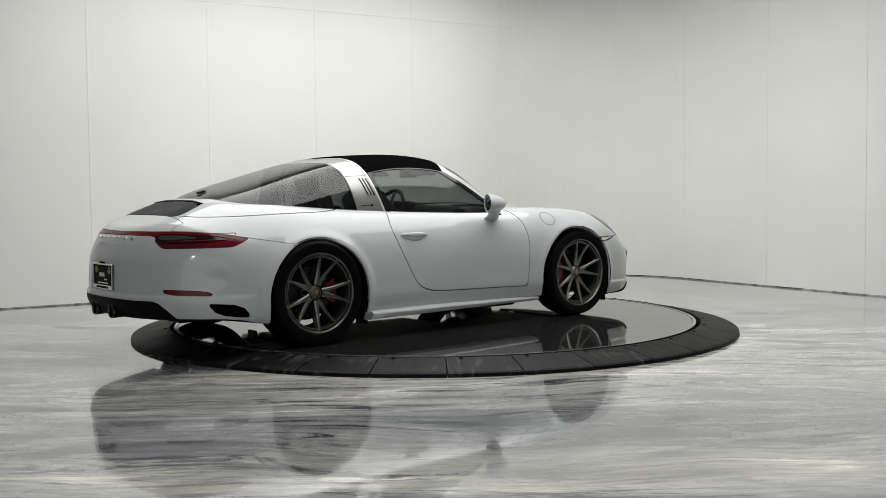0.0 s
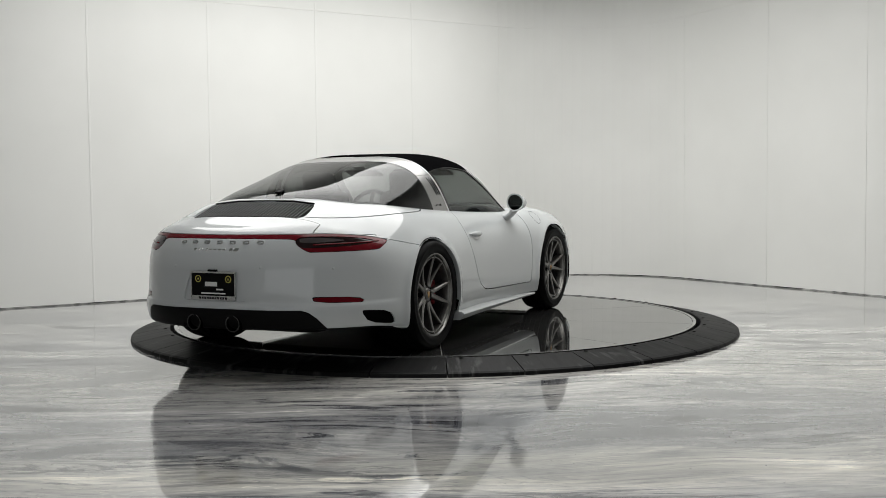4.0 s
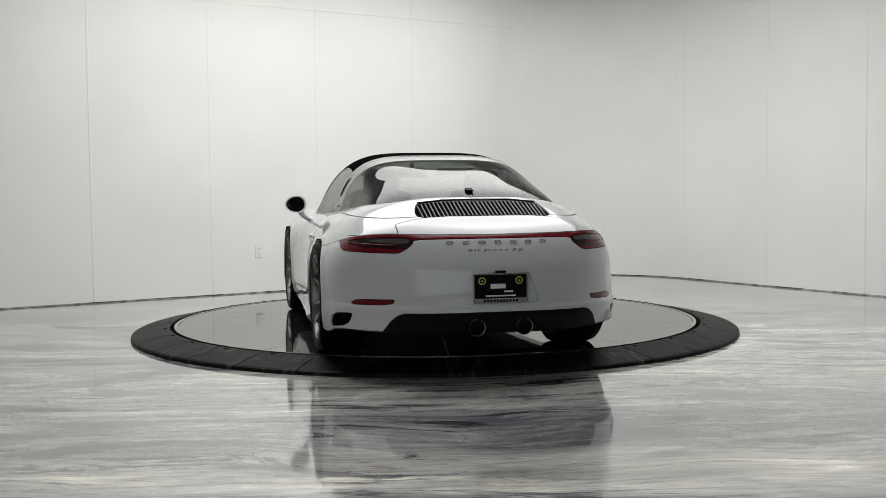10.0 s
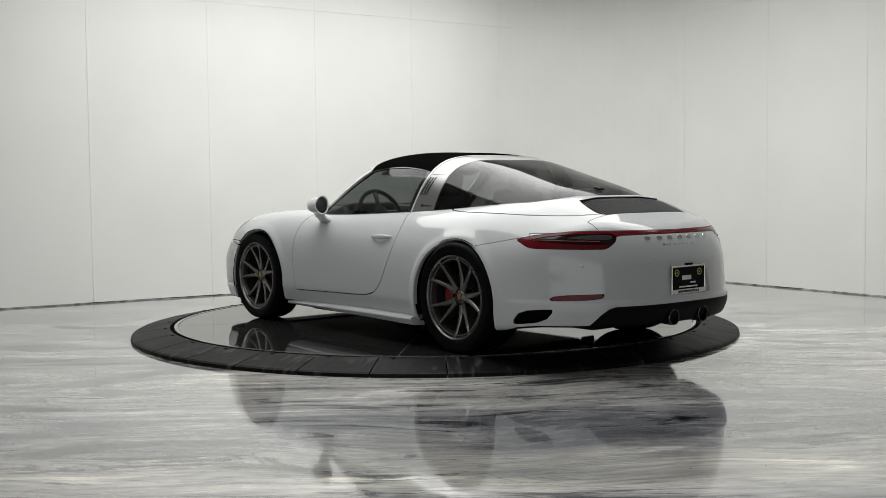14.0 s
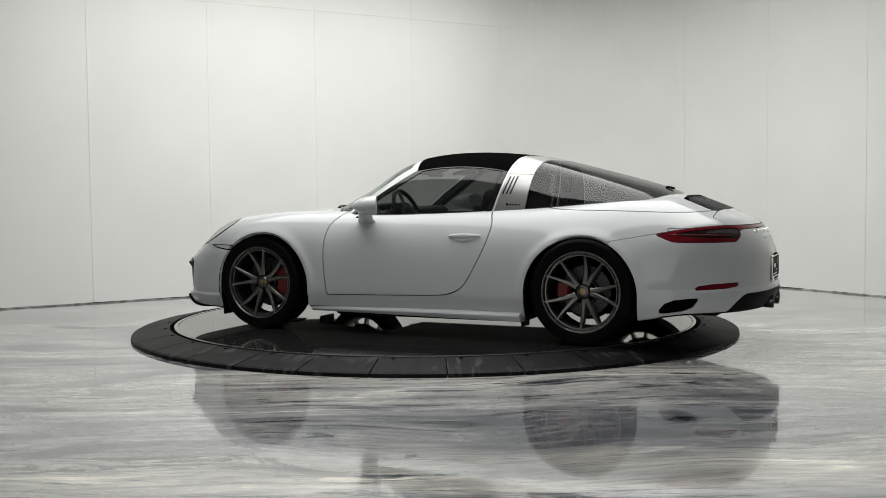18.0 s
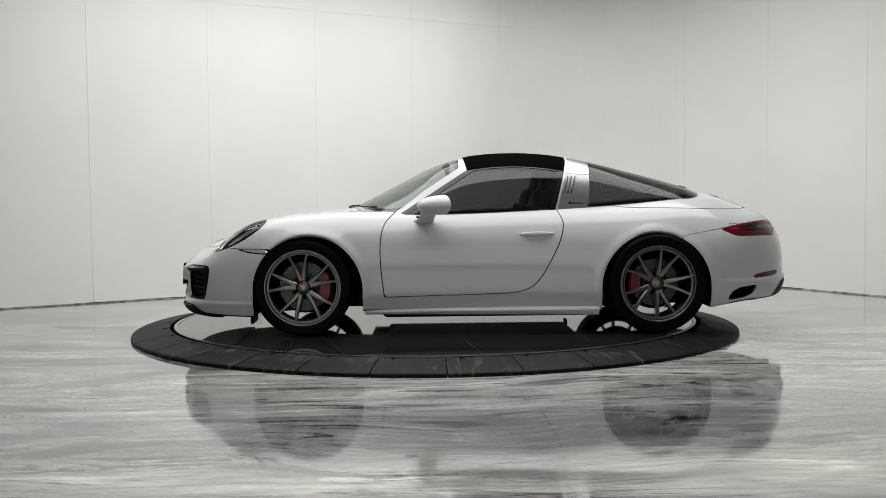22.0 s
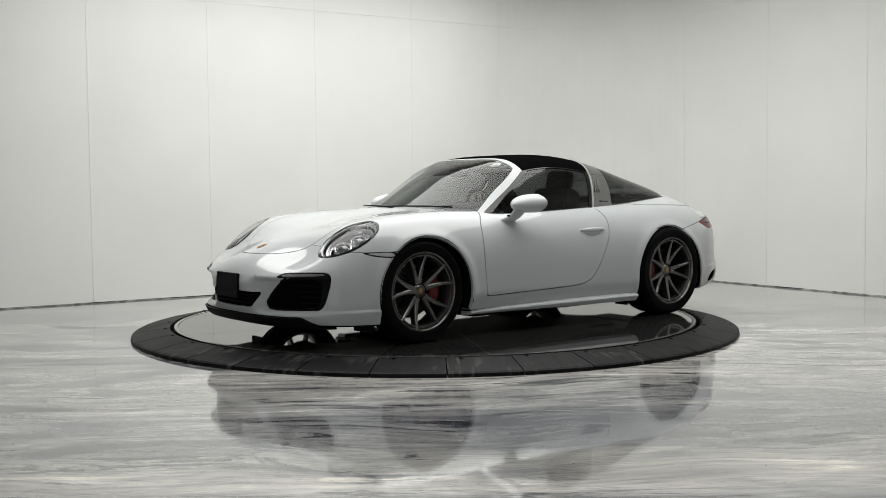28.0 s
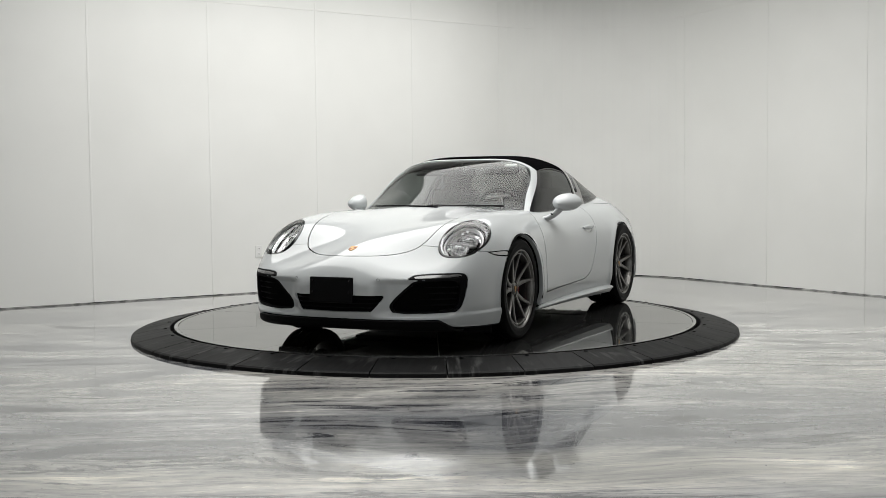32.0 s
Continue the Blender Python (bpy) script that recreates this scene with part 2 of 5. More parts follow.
def part(name, bm, mat, parent, label="", smooth=False):
    me = bpy.data.meshes.new(name)
    bm.to_mesh(me)
    bm.free()
    me.materials.append(mat)
    if smooth:
        me.polygons.foreach_set("use_smooth", [True] * len(me.polygons))
    ob = new(name, me)
    if parent is not None:
        ob.parent = parent
    if label:
        tagged(ob, label)
    return ob


def box_bm(sx, sy, sz, m=Matrix(), bevel=0.0, segments=2, bm=None):
    bm2 = bmesh.new()
    bmesh.ops.create_cube(bm2, size=1.0, matrix=Matrix.Diagonal((sx, sy, sz, 1)))
    if bevel:
        bmesh.ops.bevel(bm2, geom=bm2.edges[:], offset=bevel, segments=segments, affect="EDGES", profile=0.5)
    bmesh.ops.transform(bm2, matrix=m, verts=bm2.verts)
    if bm is None:
        return bm2
    me = bpy.data.meshes.new("tmp")
    bm2.to_mesh(me)
    bm2.free()
    bm.from_mesh(me)
    bpy.data.meshes.remove(me)
    return bm


def lathe(profile, n=48, m=Matrix(), a0=0.0, a1=2 * math.pi):
    """Verts and faces of (radius, height) pairs turned about z, then placed by m."""
    full = abs(a1 - a0 - 2 * math.pi) < 1e-6
    k = n if full else n + 1
    verts, faces = [], []
    for i in range(k):
        a = a0 + (a1 - a0) * i / n
        for r, h in profile:
            verts.append(m @ Vector((r * math.cos(a), r * math.sin(a), h)))
    p = len(profile)
    for i in range(n):
        j = (i + 1) % k
        for q in range(p - 1):
            faces.append((i * p + q, j * p + q, j * p + q + 1, i * p + q + 1))
    return verts, faces


def tube(points, radius, n=8):
    """Verts and faces of a round bar along points, closed at the ends."""
    pts = [Vector(p) for p in points]
    verts, faces = [], []
    for i, p in enumerate(pts):
        d = (pts[min(i + 1, len(pts) - 1)] - pts[max(i - 1, 0)]).normalized()
        side = d.cross(Vector((0, 0, 1)) if abs(d.z) < 0.9 else Vector((1, 0, 0))).normalized()
        up = side.cross(d)
        r = radius[i] if isinstance(radius, (list, tuple)) else radius
        for k in range(n):
            a = 2 * math.pi * k / n
            verts.append(p + side * (r * math.cos(a)) + up * (r * math.sin(a)))
    for i in range(len(pts) - 1):
        for k in range(n):
            faces.append((i * n + k, i * n + (k + 1) % n, (i + 1) * n + (k + 1) % n, (i + 1) * n + k))
    faces.append(tuple(range(n))[::-1])
    faces.append(tuple(range((len(pts) - 1) * n, len(pts) * n)))
    return verts, faces


def thing(name, label, category, group=""):
    return tagged(new(name), label, category, group)


# ---- room ----
CORNER, ALONG_L, ALONG_R, TURN_R, WALL_H = Vector((2.11, 5.38)), Vector((-0.85, -0.527)), Vector((0.527, -0.85)), 1.55, 4.2


def wall_line():
    """Plan of the two walls and the rounded corner between them: points and the run along them."""
    pts = []
    for i in range(0, 13):
        pts.append(CORNER + ALONG_L * (TURN_R + 12.2 - i * 1.0166))
    c = CORNER + ALONG_L * TURN_R + ALONG_R * TURN_R
    for i in range(1, 24):
        a = math.pi / 2 * i / 24
        pts.append(c - ALONG_R * (TURN_R * math.cos(a)) - ALONG_L * (TURN_R * math.sin(a)))
    for i in range(0, 13):
        pts.append(CORNER + ALONG_R * (TURN_R + i * 1.0166))
    return pts


def build_room():
    fl = mesh_object("floor", [(-16, -18, 0), (16, -18, 0), (16, 10, 0), (-16, 10, 0)], [(0, 1, 2, 3)], floor_mat)
    tagged(fl, "glossy marbled grey epoxy floor with streaks", "floor", kind="structure")
    line = wall_line()
    n = len(line)
    verts, faces = [], []
    for k, p in enumerate(line):
        d = (line[min(k + 1, n - 1)] - line[max(k - 1, 0)]).normalized()
        out = Vector((-d.y, d.x)) * 0.12
        for q in (p, p + out):
            verts += [(q.x, q.y, 0.012), (q.x, q.y, WALL_H)]
    for k in range(n - 1):
        a, b = 4 * k, 4 * (k + 1)
        faces += [(a, b, b + 1, a + 1), (a + 2, a + 3, b + 3, b + 2), (a + 1, b + 1, b + 3, a + 3), (a, a + 2, b + 2, b)]
    w = mesh_object("wall_north", verts, faces, wall_white, smooth=False)
    tagged(w, "white painted panel wall with a rounded corner", "wall", kind="structure")
    # rest of the hall behind the camera
    a, b = line[0], line[-1]
    back = [(a.x, a.y), (-8.0, -16.5), (10.0, -16.5), (b.x, b.y)]
    for k, nm in enumerate(("wall_west", "wall_south", "wall_east")):
        p, q = Vector(back[k]), Vector(back[k + 1])
        d = (q - p).normalized()
        o = Vector((-d.y, d.x)) * -0.12
        v = [(p.x, p.y, 0), (q.x, q.y, 0), (q.x, q.y, WALL_H), (p.x, p.y, WALL_H)]
        v += [(x + o.x, y + o.y, z) for x, y, z in v]
        f = [(0, 1, 2, 3), (7, 6, 5, 4), (0, 4, 5, 1), (1, 5, 6, 2), (2, 6, 7, 3), (3, 7, 4, 0)]
        tagged(mesh_object(nm, v, f, wall_white if k == 0 else back_grey), "plain white painted hall wall" if k == 0 else "plain grey painted hall wall", "wall", kind="structure")
    v = [(-17, -19, WALL_H), (17, -19, WALL_H), (17, 11, WALL_H), (-17, 11, WALL_H)]
    v += [(x, y, z + 0.1) for x, y, z in v]
    tagged(mesh_object("ceiling", v, [(3, 2, 1, 0), (4, 5, 6, 7)], ceiling_grey), "plain grey hall ceiling", "ceiling", kind="structure")


build_room()


# ---- turntable ----
def build_table():
    ramp_ring = thing("turntable_ramp_ring", "black rubber ramp ring of wedge segments round the turntable", "turntable ring")
    step = 2 * math.pi / 32
    prof = [(2.035, 0.0), (2.035, TABLE_Z), (2.05, TABLE_Z + 0.002), (2.296, 0.030), (2.312, 0.022), (2.316, 0.0)]
    me = None
    for k in range(32):
        gap = 0.0016
        v, f = lathe(prof, 6, a0=gap, a1=step - gap)
        p = len(prof)
        f = f + [tuple(range(p))[::-1], tuple(range(6 * p, 7 * p))]
        if me is None:
            ob = mesh_object("segment", v, f, ring_rubber, ramp_ring)
            me = ob.data
        else:
            ob = new("segment", me)
            ob.parent = ramp_ring
        ob.rotation_euler = (0, 0, radians(-88.4) + k * step)
    me = None
    for k in range(32):
        v, f = lathe([(0.001, 0.004), (0.011, 0.0035), (0.013, 0.0)], 8)
        if me is None:
            ob = mesh_object("screw", v, f, void_black, ramp_ring)
            me = ob.data
        else:
            ob = new("screw", me)
            ob.parent = ramp_ring
        a = radians(-88.4) + k * step + 0.045
        ob.location = (2.068 * math.cos(a), 2.068 * math.sin(a), TABLE_Z + 0.0005)
    disc = thing("turntable_disc", "polished grey turntable disc in ten sectors", "turntable")
    me = None
    for k in range(10):
        g = 0.0011
        v, f = lathe([(0.25, TABLE_Z - 0.03), (0.25, TABLE_Z), (1.973, TABLE_Z), (1.975, TABLE_Z - 0.03)], 12, a0=g, a1=2 * math.pi / 10 - g)
        f = f + [(0, 1, 2, 3)[::-1], tuple(range(12 * 4, 13 * 4))]
        if me is None:
            ob = mesh_object("sector", v, f, disc_mat, disc)
            me = ob.data
        else:
            ob = new("sector", me)
            ob.parent = disc
        ob.rotation_euler = (0, 0, radians(98 + 36 * k))
    v, f = lathe([(0.001, TABLE_Z), (0.247, TABLE_Z), (0.247, TABLE_Z - 0.03)], 48)
    mesh_object("hub_plate", v, f, disc_mat, disc)
    v, f = lathe([(0.001, TABLE_Z - 0.004), (1.976, TABLE_Z - 0.004)], 64)
    mesh_object("bed", v, f, seam_light, disc)
    v, f = lathe([(1.978, TABLE_Z - 0.03), (1.978, TABLE_Z + 0.002), (2.003, TABLE_Z + 0.002), (2.003, TABLE_Z - 0.03)], 96)
    mesh_object("edge_band", v, f, trim_steel, disc, "pale brushed metal edge band")
    v, f = lathe([(1.9, 0.004), (2.04, 0.004)], 96)
    mesh_object("gap", v, f, void_black, ramp_ring)
    return disc


table_disc = build_table()

# ---- car body as smooth shapes ----
# car space: x forward, y to its left, z up from the turntable, origin midway between the axles


def curve(rows):
    """A smooth monotone curve through (x, value) rows, for arrays."""
    xs, ys = np.array(rows, float).T
    order = np.argsort(xs)
    xs, ys = xs[order], ys[order]
    h = np.diff(xs)
    s = np.diff(ys) / h
    d = np.zeros_like(xs)
    same = s[1:] * s[:-1] > 0
    w1, w2 = 2 * h[1:] + h[:-1], h[1:] + 2 * h[:-1]
    with np.errstate(divide="ignore", invalid="ignore"):
        d[1:-1] = np.where(same, (w1 + w2) / (w1 / s[:-1] + w2 / s[1:]), 0)
    d[0], d[-1] = s[0], s[-1]

    def at(x):
        x = np.clip(np.asarray(x, float), xs[0], xs[-1])
        i = np.clip(np.searchsorted(xs, x) - 1, 0, len(h) - 1)
        t = (x - xs[i]) / h[i]
        a, b = t * t * (3 - 2 * t), t * (1 - t) ** 2
        c = -t * t * (1 - t)
        return ys[i] * (1 - a) + ys[i + 1] * a + h[i] * (d[i] * b + d[i + 1] * c)
    return at


def softened(f, lo, hi, s):
    """The same curve with its bends eased over a length of about s."""
    xs = np.arange(lo - 5 * s, hi + 5 * s, s / 8)
    k = np.exp(-0.5 * (np.arange(-32, 33) / 8) ** 2)
    pad = np.concatenate([2 * f(xs[:1]) - f(xs[32:0:-1]), f(xs), 2 * f(xs[-1:]) - f(xs[-2:-34:-1])])
    ys = np.convolve(pad, k / k.sum(), "valid")
    return lambda x: np.interp(np.asarray(x, float), xs, ys)


def step(a, b, x):
    t = np.clip((x - a) / (b - a), 0, 1)
    return t * t * (3 - 2 * t)


def smax(a, b, k):
    h = np.clip(0.5 + 0.5 * (a - b) / k, 0, 1)
    return b + (a - b) * h + k * h * (1 - h)


HALF_W = softened(curve([(2.4, .88), (1.7, .885), (1.225, .902), (0.8, .884), (0.4, .866), (0.0, .862), (-0.35, .872), (-0.75, .905), (-1.2, .934), (-1.55, .922), (-1.85, .89), (-2.15, .865), (-2.4, .85)]), -2.4, 2.4, 0.1)
TOP_MID = softened(curve([(2.35, .40), (2.2, .495), (2.1, .560), (1.94, .637), (1.7, .715), (1.5, .763), (1.25, .815), (1.0, .866), (0.86, .893), (0.5, .90), (-1.2, .92), (-1.55, .945), (-1.68, .966), (-1.78, .941), (-2.0, .856), (-2.1, .808), (-2.2, .778), (-2.4, .74)]), -2.4, 2.35, 0.035)
TOP_SIDE = softened(curve([(2.3, .42), (2.1, .475), (1.95, .535), (1.85, .60), (1.77, .672), (1.69, .735), (1.61, .780), (1.52, .806), (1.375, .829), (1.14, .850), (0.9, .858), (0.6, .853), (0.2, .856), (-0.2, .863), (-0.53, .873), (-0.77, .884), (-1.0, .902), (-1.25, .924), (-1.45, .936), (-1.6, .925), (-1.8, .875), (-2.0, .812), (-2.15, .772), (-2.4, .74)]), -2.4, 2.3, 0.04)
SHOULDER_Y = curve([(2.3, .55), (1.8, .62), (1.4, .63), (0.8, .62), (0.2, .62), (-0.6, .61), (-1.2, .52), (-1.7, .44), (-2.3, .42)])
SHOULDER_Z = curve([(2.3, .25), (1.95, .33), (1.6, .45), (1.2, .48), (0.6, .44), (-0.4, .43), (-1.2, .38), (-1.8, .36), (-2.4, .36)])
NOSE_X = curve([(0.1, 2.08), (0.2, 2.15), (0.3, 2.182), (0.42, 2.190), (0.52, 2.175), (0.62, 2.12), (0.9, 1.94)])
TAIL_X = curve([(0.1, -2.22), (0.22, -2.27), (0.32, -2.312), (0.42, -2.313), (0.56, -2.302), (0.66, -2.268), (0.73, -2.228), (0.80, -2.18), (1.0, -2.1)])
FLOOR_Z = curve([(2.4, .175), (2.0, .152), (1.56, .138), (0.8, .172), (-0.8, .165), (-1.5, .168), (-1.9, .21), (-2.4, .215)])


def body(x, y, z):
    """Signed size below zero inside the lower body."""
    a = np.abs(y)
    w, yi, z0 = HALF_W(x), SHOULDER_Y(x), SHOULDER_Z(x)
    for cx, cz in ((1.19, .32), (-1.215, .32)):  # flared lips round the wheel arches
        r = np.hypot(x - cx, np.maximum(z - cz, -0.15))
        w = w + 0.012 * np.exp(-((r - 0.395) / 0.035) ** 2)
    s = step(0, 1, a / (yi + 0.20 * step(-1.1, -1.5, x)))
    s = s ** (1 + 2 * step(-1.3, -1.7, x))
    zt = TOP_MID(x) + (TOP_SIDE(x) - TOP_MID(x)) * s
    # the lower bumper edges kick out a little
    w = w + 0.012 * step(0.254, 0.234, z) * step(1.35, 1.6, x) + 0.008 * step(0.372, 0.345, z) * step(-1.62, -1.8, x)
    # tuck towards the sill
    w = w - 0.014 * step(0.34, 0.14, z) * step(1.0, 0.7, np.abs(x + 0.02)) - 0.03 * step(0.30, 0.10, z) * step(-2.0, -1.4, x)
    u = np.maximum(a - yi, 0) / (w - yi)
    v = np.maximum(z - z0, 0) / (zt - z0)
    e = 2.2 - 0.1 * step(-0.8, -1.6, x)
    g = np.hypot(e * u ** (e - 1) / (w - yi), e * v ** (e - 1) / (zt - z0)) + 0.6
    d1 = (u ** e + v ** e - 1) / g
    we = w + 0.012
    xf, xr = NOSE_X(z), TAIL_X(z) - 0.010 * step(0.375, 0.35, z)
    # hollows that hold the side intakes of the nose
    xf = xf - 0.070 * step(0.23, 0.37, a) * step(0.82, 0.64, a) * step(0.218, 0.268, z) * step(0.466, 0.424, z)
    f = np.maximum(x - 1.1, 0) / (xf - 1.1)
    r = np.maximum(-1.3 - x, 0) / (-1.3 - xr)
    k = a / we
    gf = np.hypot(3.2 * k ** 2.2 / we, 3.2 * f ** 2.2 / (xf - 1.1)) + 0.4
    b = 2.45 + 0.08 * step(0.50, 0.28, z)
    gr = np.hypot(b * k ** (b - 1) / we, b * r ** (b - 1) / (-1.3 - xr)) + 0.4
    d2 = np.maximum((k ** 3.2 + f ** 3.2 - 1) / gf, (k ** b + r ** b - 1) / gr)
    d = smax(d1, d2, 0.05 + 0.05 * step(1.2, 2.0, x))
    return smax(d, FLOOR_Z(x) - z, 0.03)


ROOF = softened(curve([(1.4, .63), (1.1, .782), (0.98, .844), (0.9, .885), (0.60, 1.035), (0.34, 1.170), (0.22, 1.213), (0.10, 1.244), (-0.06, 1.267), (-0.27, 1.274), (-0.49, 1.263), (-0.66, 1.238), (-0.92, 1.1825), (-1.14, 1.129), (-1.36, 1.070), (-1.58, 1.006), (-1.66, .978), (-1.74, .930), (-1.9, .80), (-2.2, .80)]), -2.2, 1.4, 0.07)
CABIN_W = curve([(1.2, .70), (0.6, .716), (0.2, .712), (-0.2, .704), (-0.54, .698), (-0.78, .690), (-1.1, .668), (-1.5, .63), (-1.9, .58)])


def sweep_x(x, y):
    """The windscreen and the rear glass sweep back at their sides."""
    a2 = y * y
    return x + 0.72 * a2 * step(0.05, 0.62, x) - 0.40 * a2 * step(-0.7, -1.2, x)


def cabin(x, y, z):
    a = np.abs(y)
    zr = np.maximum(ROOF(sweep_x(x, y)), 0.8)
    w = CABIN_W(x) - 0.28 * (z - 0.86)
    u, v = a / w, np.maximum(z - 0.72, 0) / (zr - 0.72)
    p = 4.6
    g = np.hypot(p * u ** (p - 1) / w, p * v ** (p - 1) / (zr - 0.72)) + 0.5
    xs = sweep_x(x, y)
    return np.maximum(np.maximum((u ** p + v ** p - 1) / g, xs - 1.02), -1.73 - xs)


def slope_of(fn, p, h=2e-4):
    x, y, z = p.T
    g = np.stack([fn(x + h, y, z) - fn(x - h, y, z), fn(x, y + h, z) - fn(x, y - h, z), fn(x, y, z + h) - fn(x, y, z - h)], 1) / (2 * h)
    return g


def settle(fn, p, n=4, limit=0.02):
    """Move points onto the surface fn = 0."""
    for _ in range(n):
        g = slope_of(fn, p)
        m = (g * g).sum(1) + 1e-9
        d = (fn(*p.T) / m)[:, None] * g
        size = np.linalg.norm(d, axis=1, keepdims=True) + 1e-12
        p = p - d * np.minimum(1, limit / size)
    return p


def skin(fn, lo, hi, h):
    """Triangles of the surface fn = 0 inside a box."""
    ax = [np.arange(a, b + h, h) for a, b in zip(lo, hi)]
    f = fn(ax[0][:, None, None], ax[1][None, :, None], ax[2][None, None, :])
    f = np.broadcast_to(f, [len(a) for a in ax])
    inside = f < 0
    shape = [n - 1 for n in f.shape]
    c = [inside[i:i + shape[0], j:j + shape[1], k:k + shape[2]] for i in (0, 1) for j in (0, 1) for k in (0, 1)]
    tot = sum(q.astype(np.int8) for q in c)
    cell = (tot > 0) & (tot < 8)
    index = -np.ones(shape, int)
    ijk = np.argwhere(cell)
    index[cell] = np.arange(len(ijk))
    p = np.stack([ax[k][ijk[:, k]] + h / 2 for k in range(3)], 1)
    quads = []
    for d in range(3):
        e1, e2 = (d + 1) % 3, (d + 2) % 3
        sl0 = [slice(1, -1)] * 3
        sl1 = [slice(1, -1)] * 3
        sl0[d], sl1[d] = slice(0, -1), slice(1, None)
        a, b = inside[tuple(sl0)], inside[tuple(sl1)]
        for sign, hit in ((0, a & ~b), (1, ~a & b)):
            q = np.argwhere(hit)
            for e in (e1, e2):
                q[:, e] += 1
            ring = []
            for s1, s2 in ((1, 1), (0, 1), (0, 0), (1, 0)):
                r = q.copy()
                r[:, e1] -= s1
                r[:, e2] -= s2
                ring.append(index[r[:, 0], r[:, 1], r[:, 2]])
            ring = np.stack(ring if sign == 0 else ring[::-1], 1)
            quads.append(ring[(ring >= 0).all(1)])
    quads = np.concatenate(quads)
    p = settle(fn, p, 6)
    t = np.concatenate([quads[:, [0, 1, 2]], quads[:, [0, 2, 3]]])
    return p, t


class Sheet:
    """A triangle mesh whose triangles carry labels and can be cut along scalar fields."""

    def __init__(self, p, t):
        self.p, self.t = p, t
        self.tag = np.array(["rest"] * len(t), dtype="U24")

    def split(self, f, where):
        """Cut the triangles of mask where along f = 0; returns, for all triangles, whether they lie at f < 0."""
        f = np.where(np.abs(f) < 1e-7, 1e-7, f)
        neg = f < 0
        t = self.t
        n = neg[t].sum(1)
        cross = where & (n > 0) & (n < 3)
        keep = ~cross
        if cross.any():
            ct, cn, tag = t[cross], n[cross], self.tag[cross]
            lone = np.where(cn == 1, neg[ct].argmax(1), (~neg[ct]).argmax(1))
            rows = np.arange(len(ct))
            a, b, c = ct[rows, lone], ct[rows, (lone + 1) % 3], ct[rows, (lone + 2) % 3]
            e = np.sort(np.concatenate([np.stack([a, b], 1), np.stack([a, c], 1)]), 1)
            u, inv = np.unique(e, axis=0, return_inverse=True)
            inv = inv.ravel()
            w = (f[u[:, 0]] / (f[u[:, 0]] - f[u[:, 1]]))[:, None]
            base = len(self.p)
            self.p = np.concatenate([self.p, self.p[u[:, 0]] * (1 - w) + self.p[u[:, 1]] * w])
            ab, ac = base + inv[:len(ct)], base + inv[len(ct):]
            new_t = np.concatenate([np.stack([a, ab, ac], 1), np.stack([ab, b, c], 1), np.stack([ab, c, ac], 1)])
            side = np.concatenate([cn == 1, cn != 1, cn != 1])
            self.t = np.concatenate([t[keep], new_t])
            self.tag = np.concatenate([self.tag[keep], tag, tag, tag])
            return np.concatenate([n[keep] == 3, side])
        return n == 3

    def carve(self, field, name, source, gap=0.0):
        """Give the triangles of the source labels with field < 0 the label name; a gap is left open round it."""
        src = lambda: np.isin(self.tag, source)
        if gap:
            low = self.split(field(*self.p.T) + gap, src())
            self.tag[low & src()] = name
            low = self.split(field(*self.p.T) - gap, src())
            self.tag[low & src()] = "gone"
        else:
            low = self.split(field(*self.p.T), src())
            self.tag[low & src()] = name


def outline(points, rounds=2, closed=True):
    """Corner-cut polygon."""
    p = np.array(points, float)
    for _ in range(rounds):
        q = np.roll(p, -1, 0)
        p = np.stack([0.75 * p + 0.25 * q, 0.25 * p + 0.75 * q], 1).reshape(-1, 2)
    return p


def inside(poly, a, b):
    """Signed distance of (a, b) to a polygon, below zero inside."""
    q = np.stack([a, b], 1)
    d = np.full(len(q), 1e9)
    odd = np.zeros(len(q), bool)
    for i in range(len(poly)):
        s, e = poly[i], poly[(i + 1) % len(poly)]
        v, w = e - s, q - s
        t = np.clip((w @ v) / (v @ v + 1e-12), 0, 1)
        d = np.minimum(d, np.linalg.norm(w - t[:, None] * v, axis=1))
        up = (s[1] > q[:, 1]) != (e[1] > q[:, 1])
        if v[1] != 0:
            odd ^= up & (q[:, 0] < v[0] * (q[:, 1] - s[1]) / v[1] + s[0])
    return np.where(odd, -d, d)


def shell_copy(sheet, fn, name, mat, parent, off, without=()):
    """The whole remaining sheet, both sides, moved inwards: the dark structure behind the panel gaps."""
    keep = sheet.tag.copy()
    sheet.tag[~np.isin(sheet.tag, ("gone", *without))] = "all"
    panel(sheet, ["all"], fn, name, mat, parent, depth=0.0, off=off)
    sheet.tag = keep


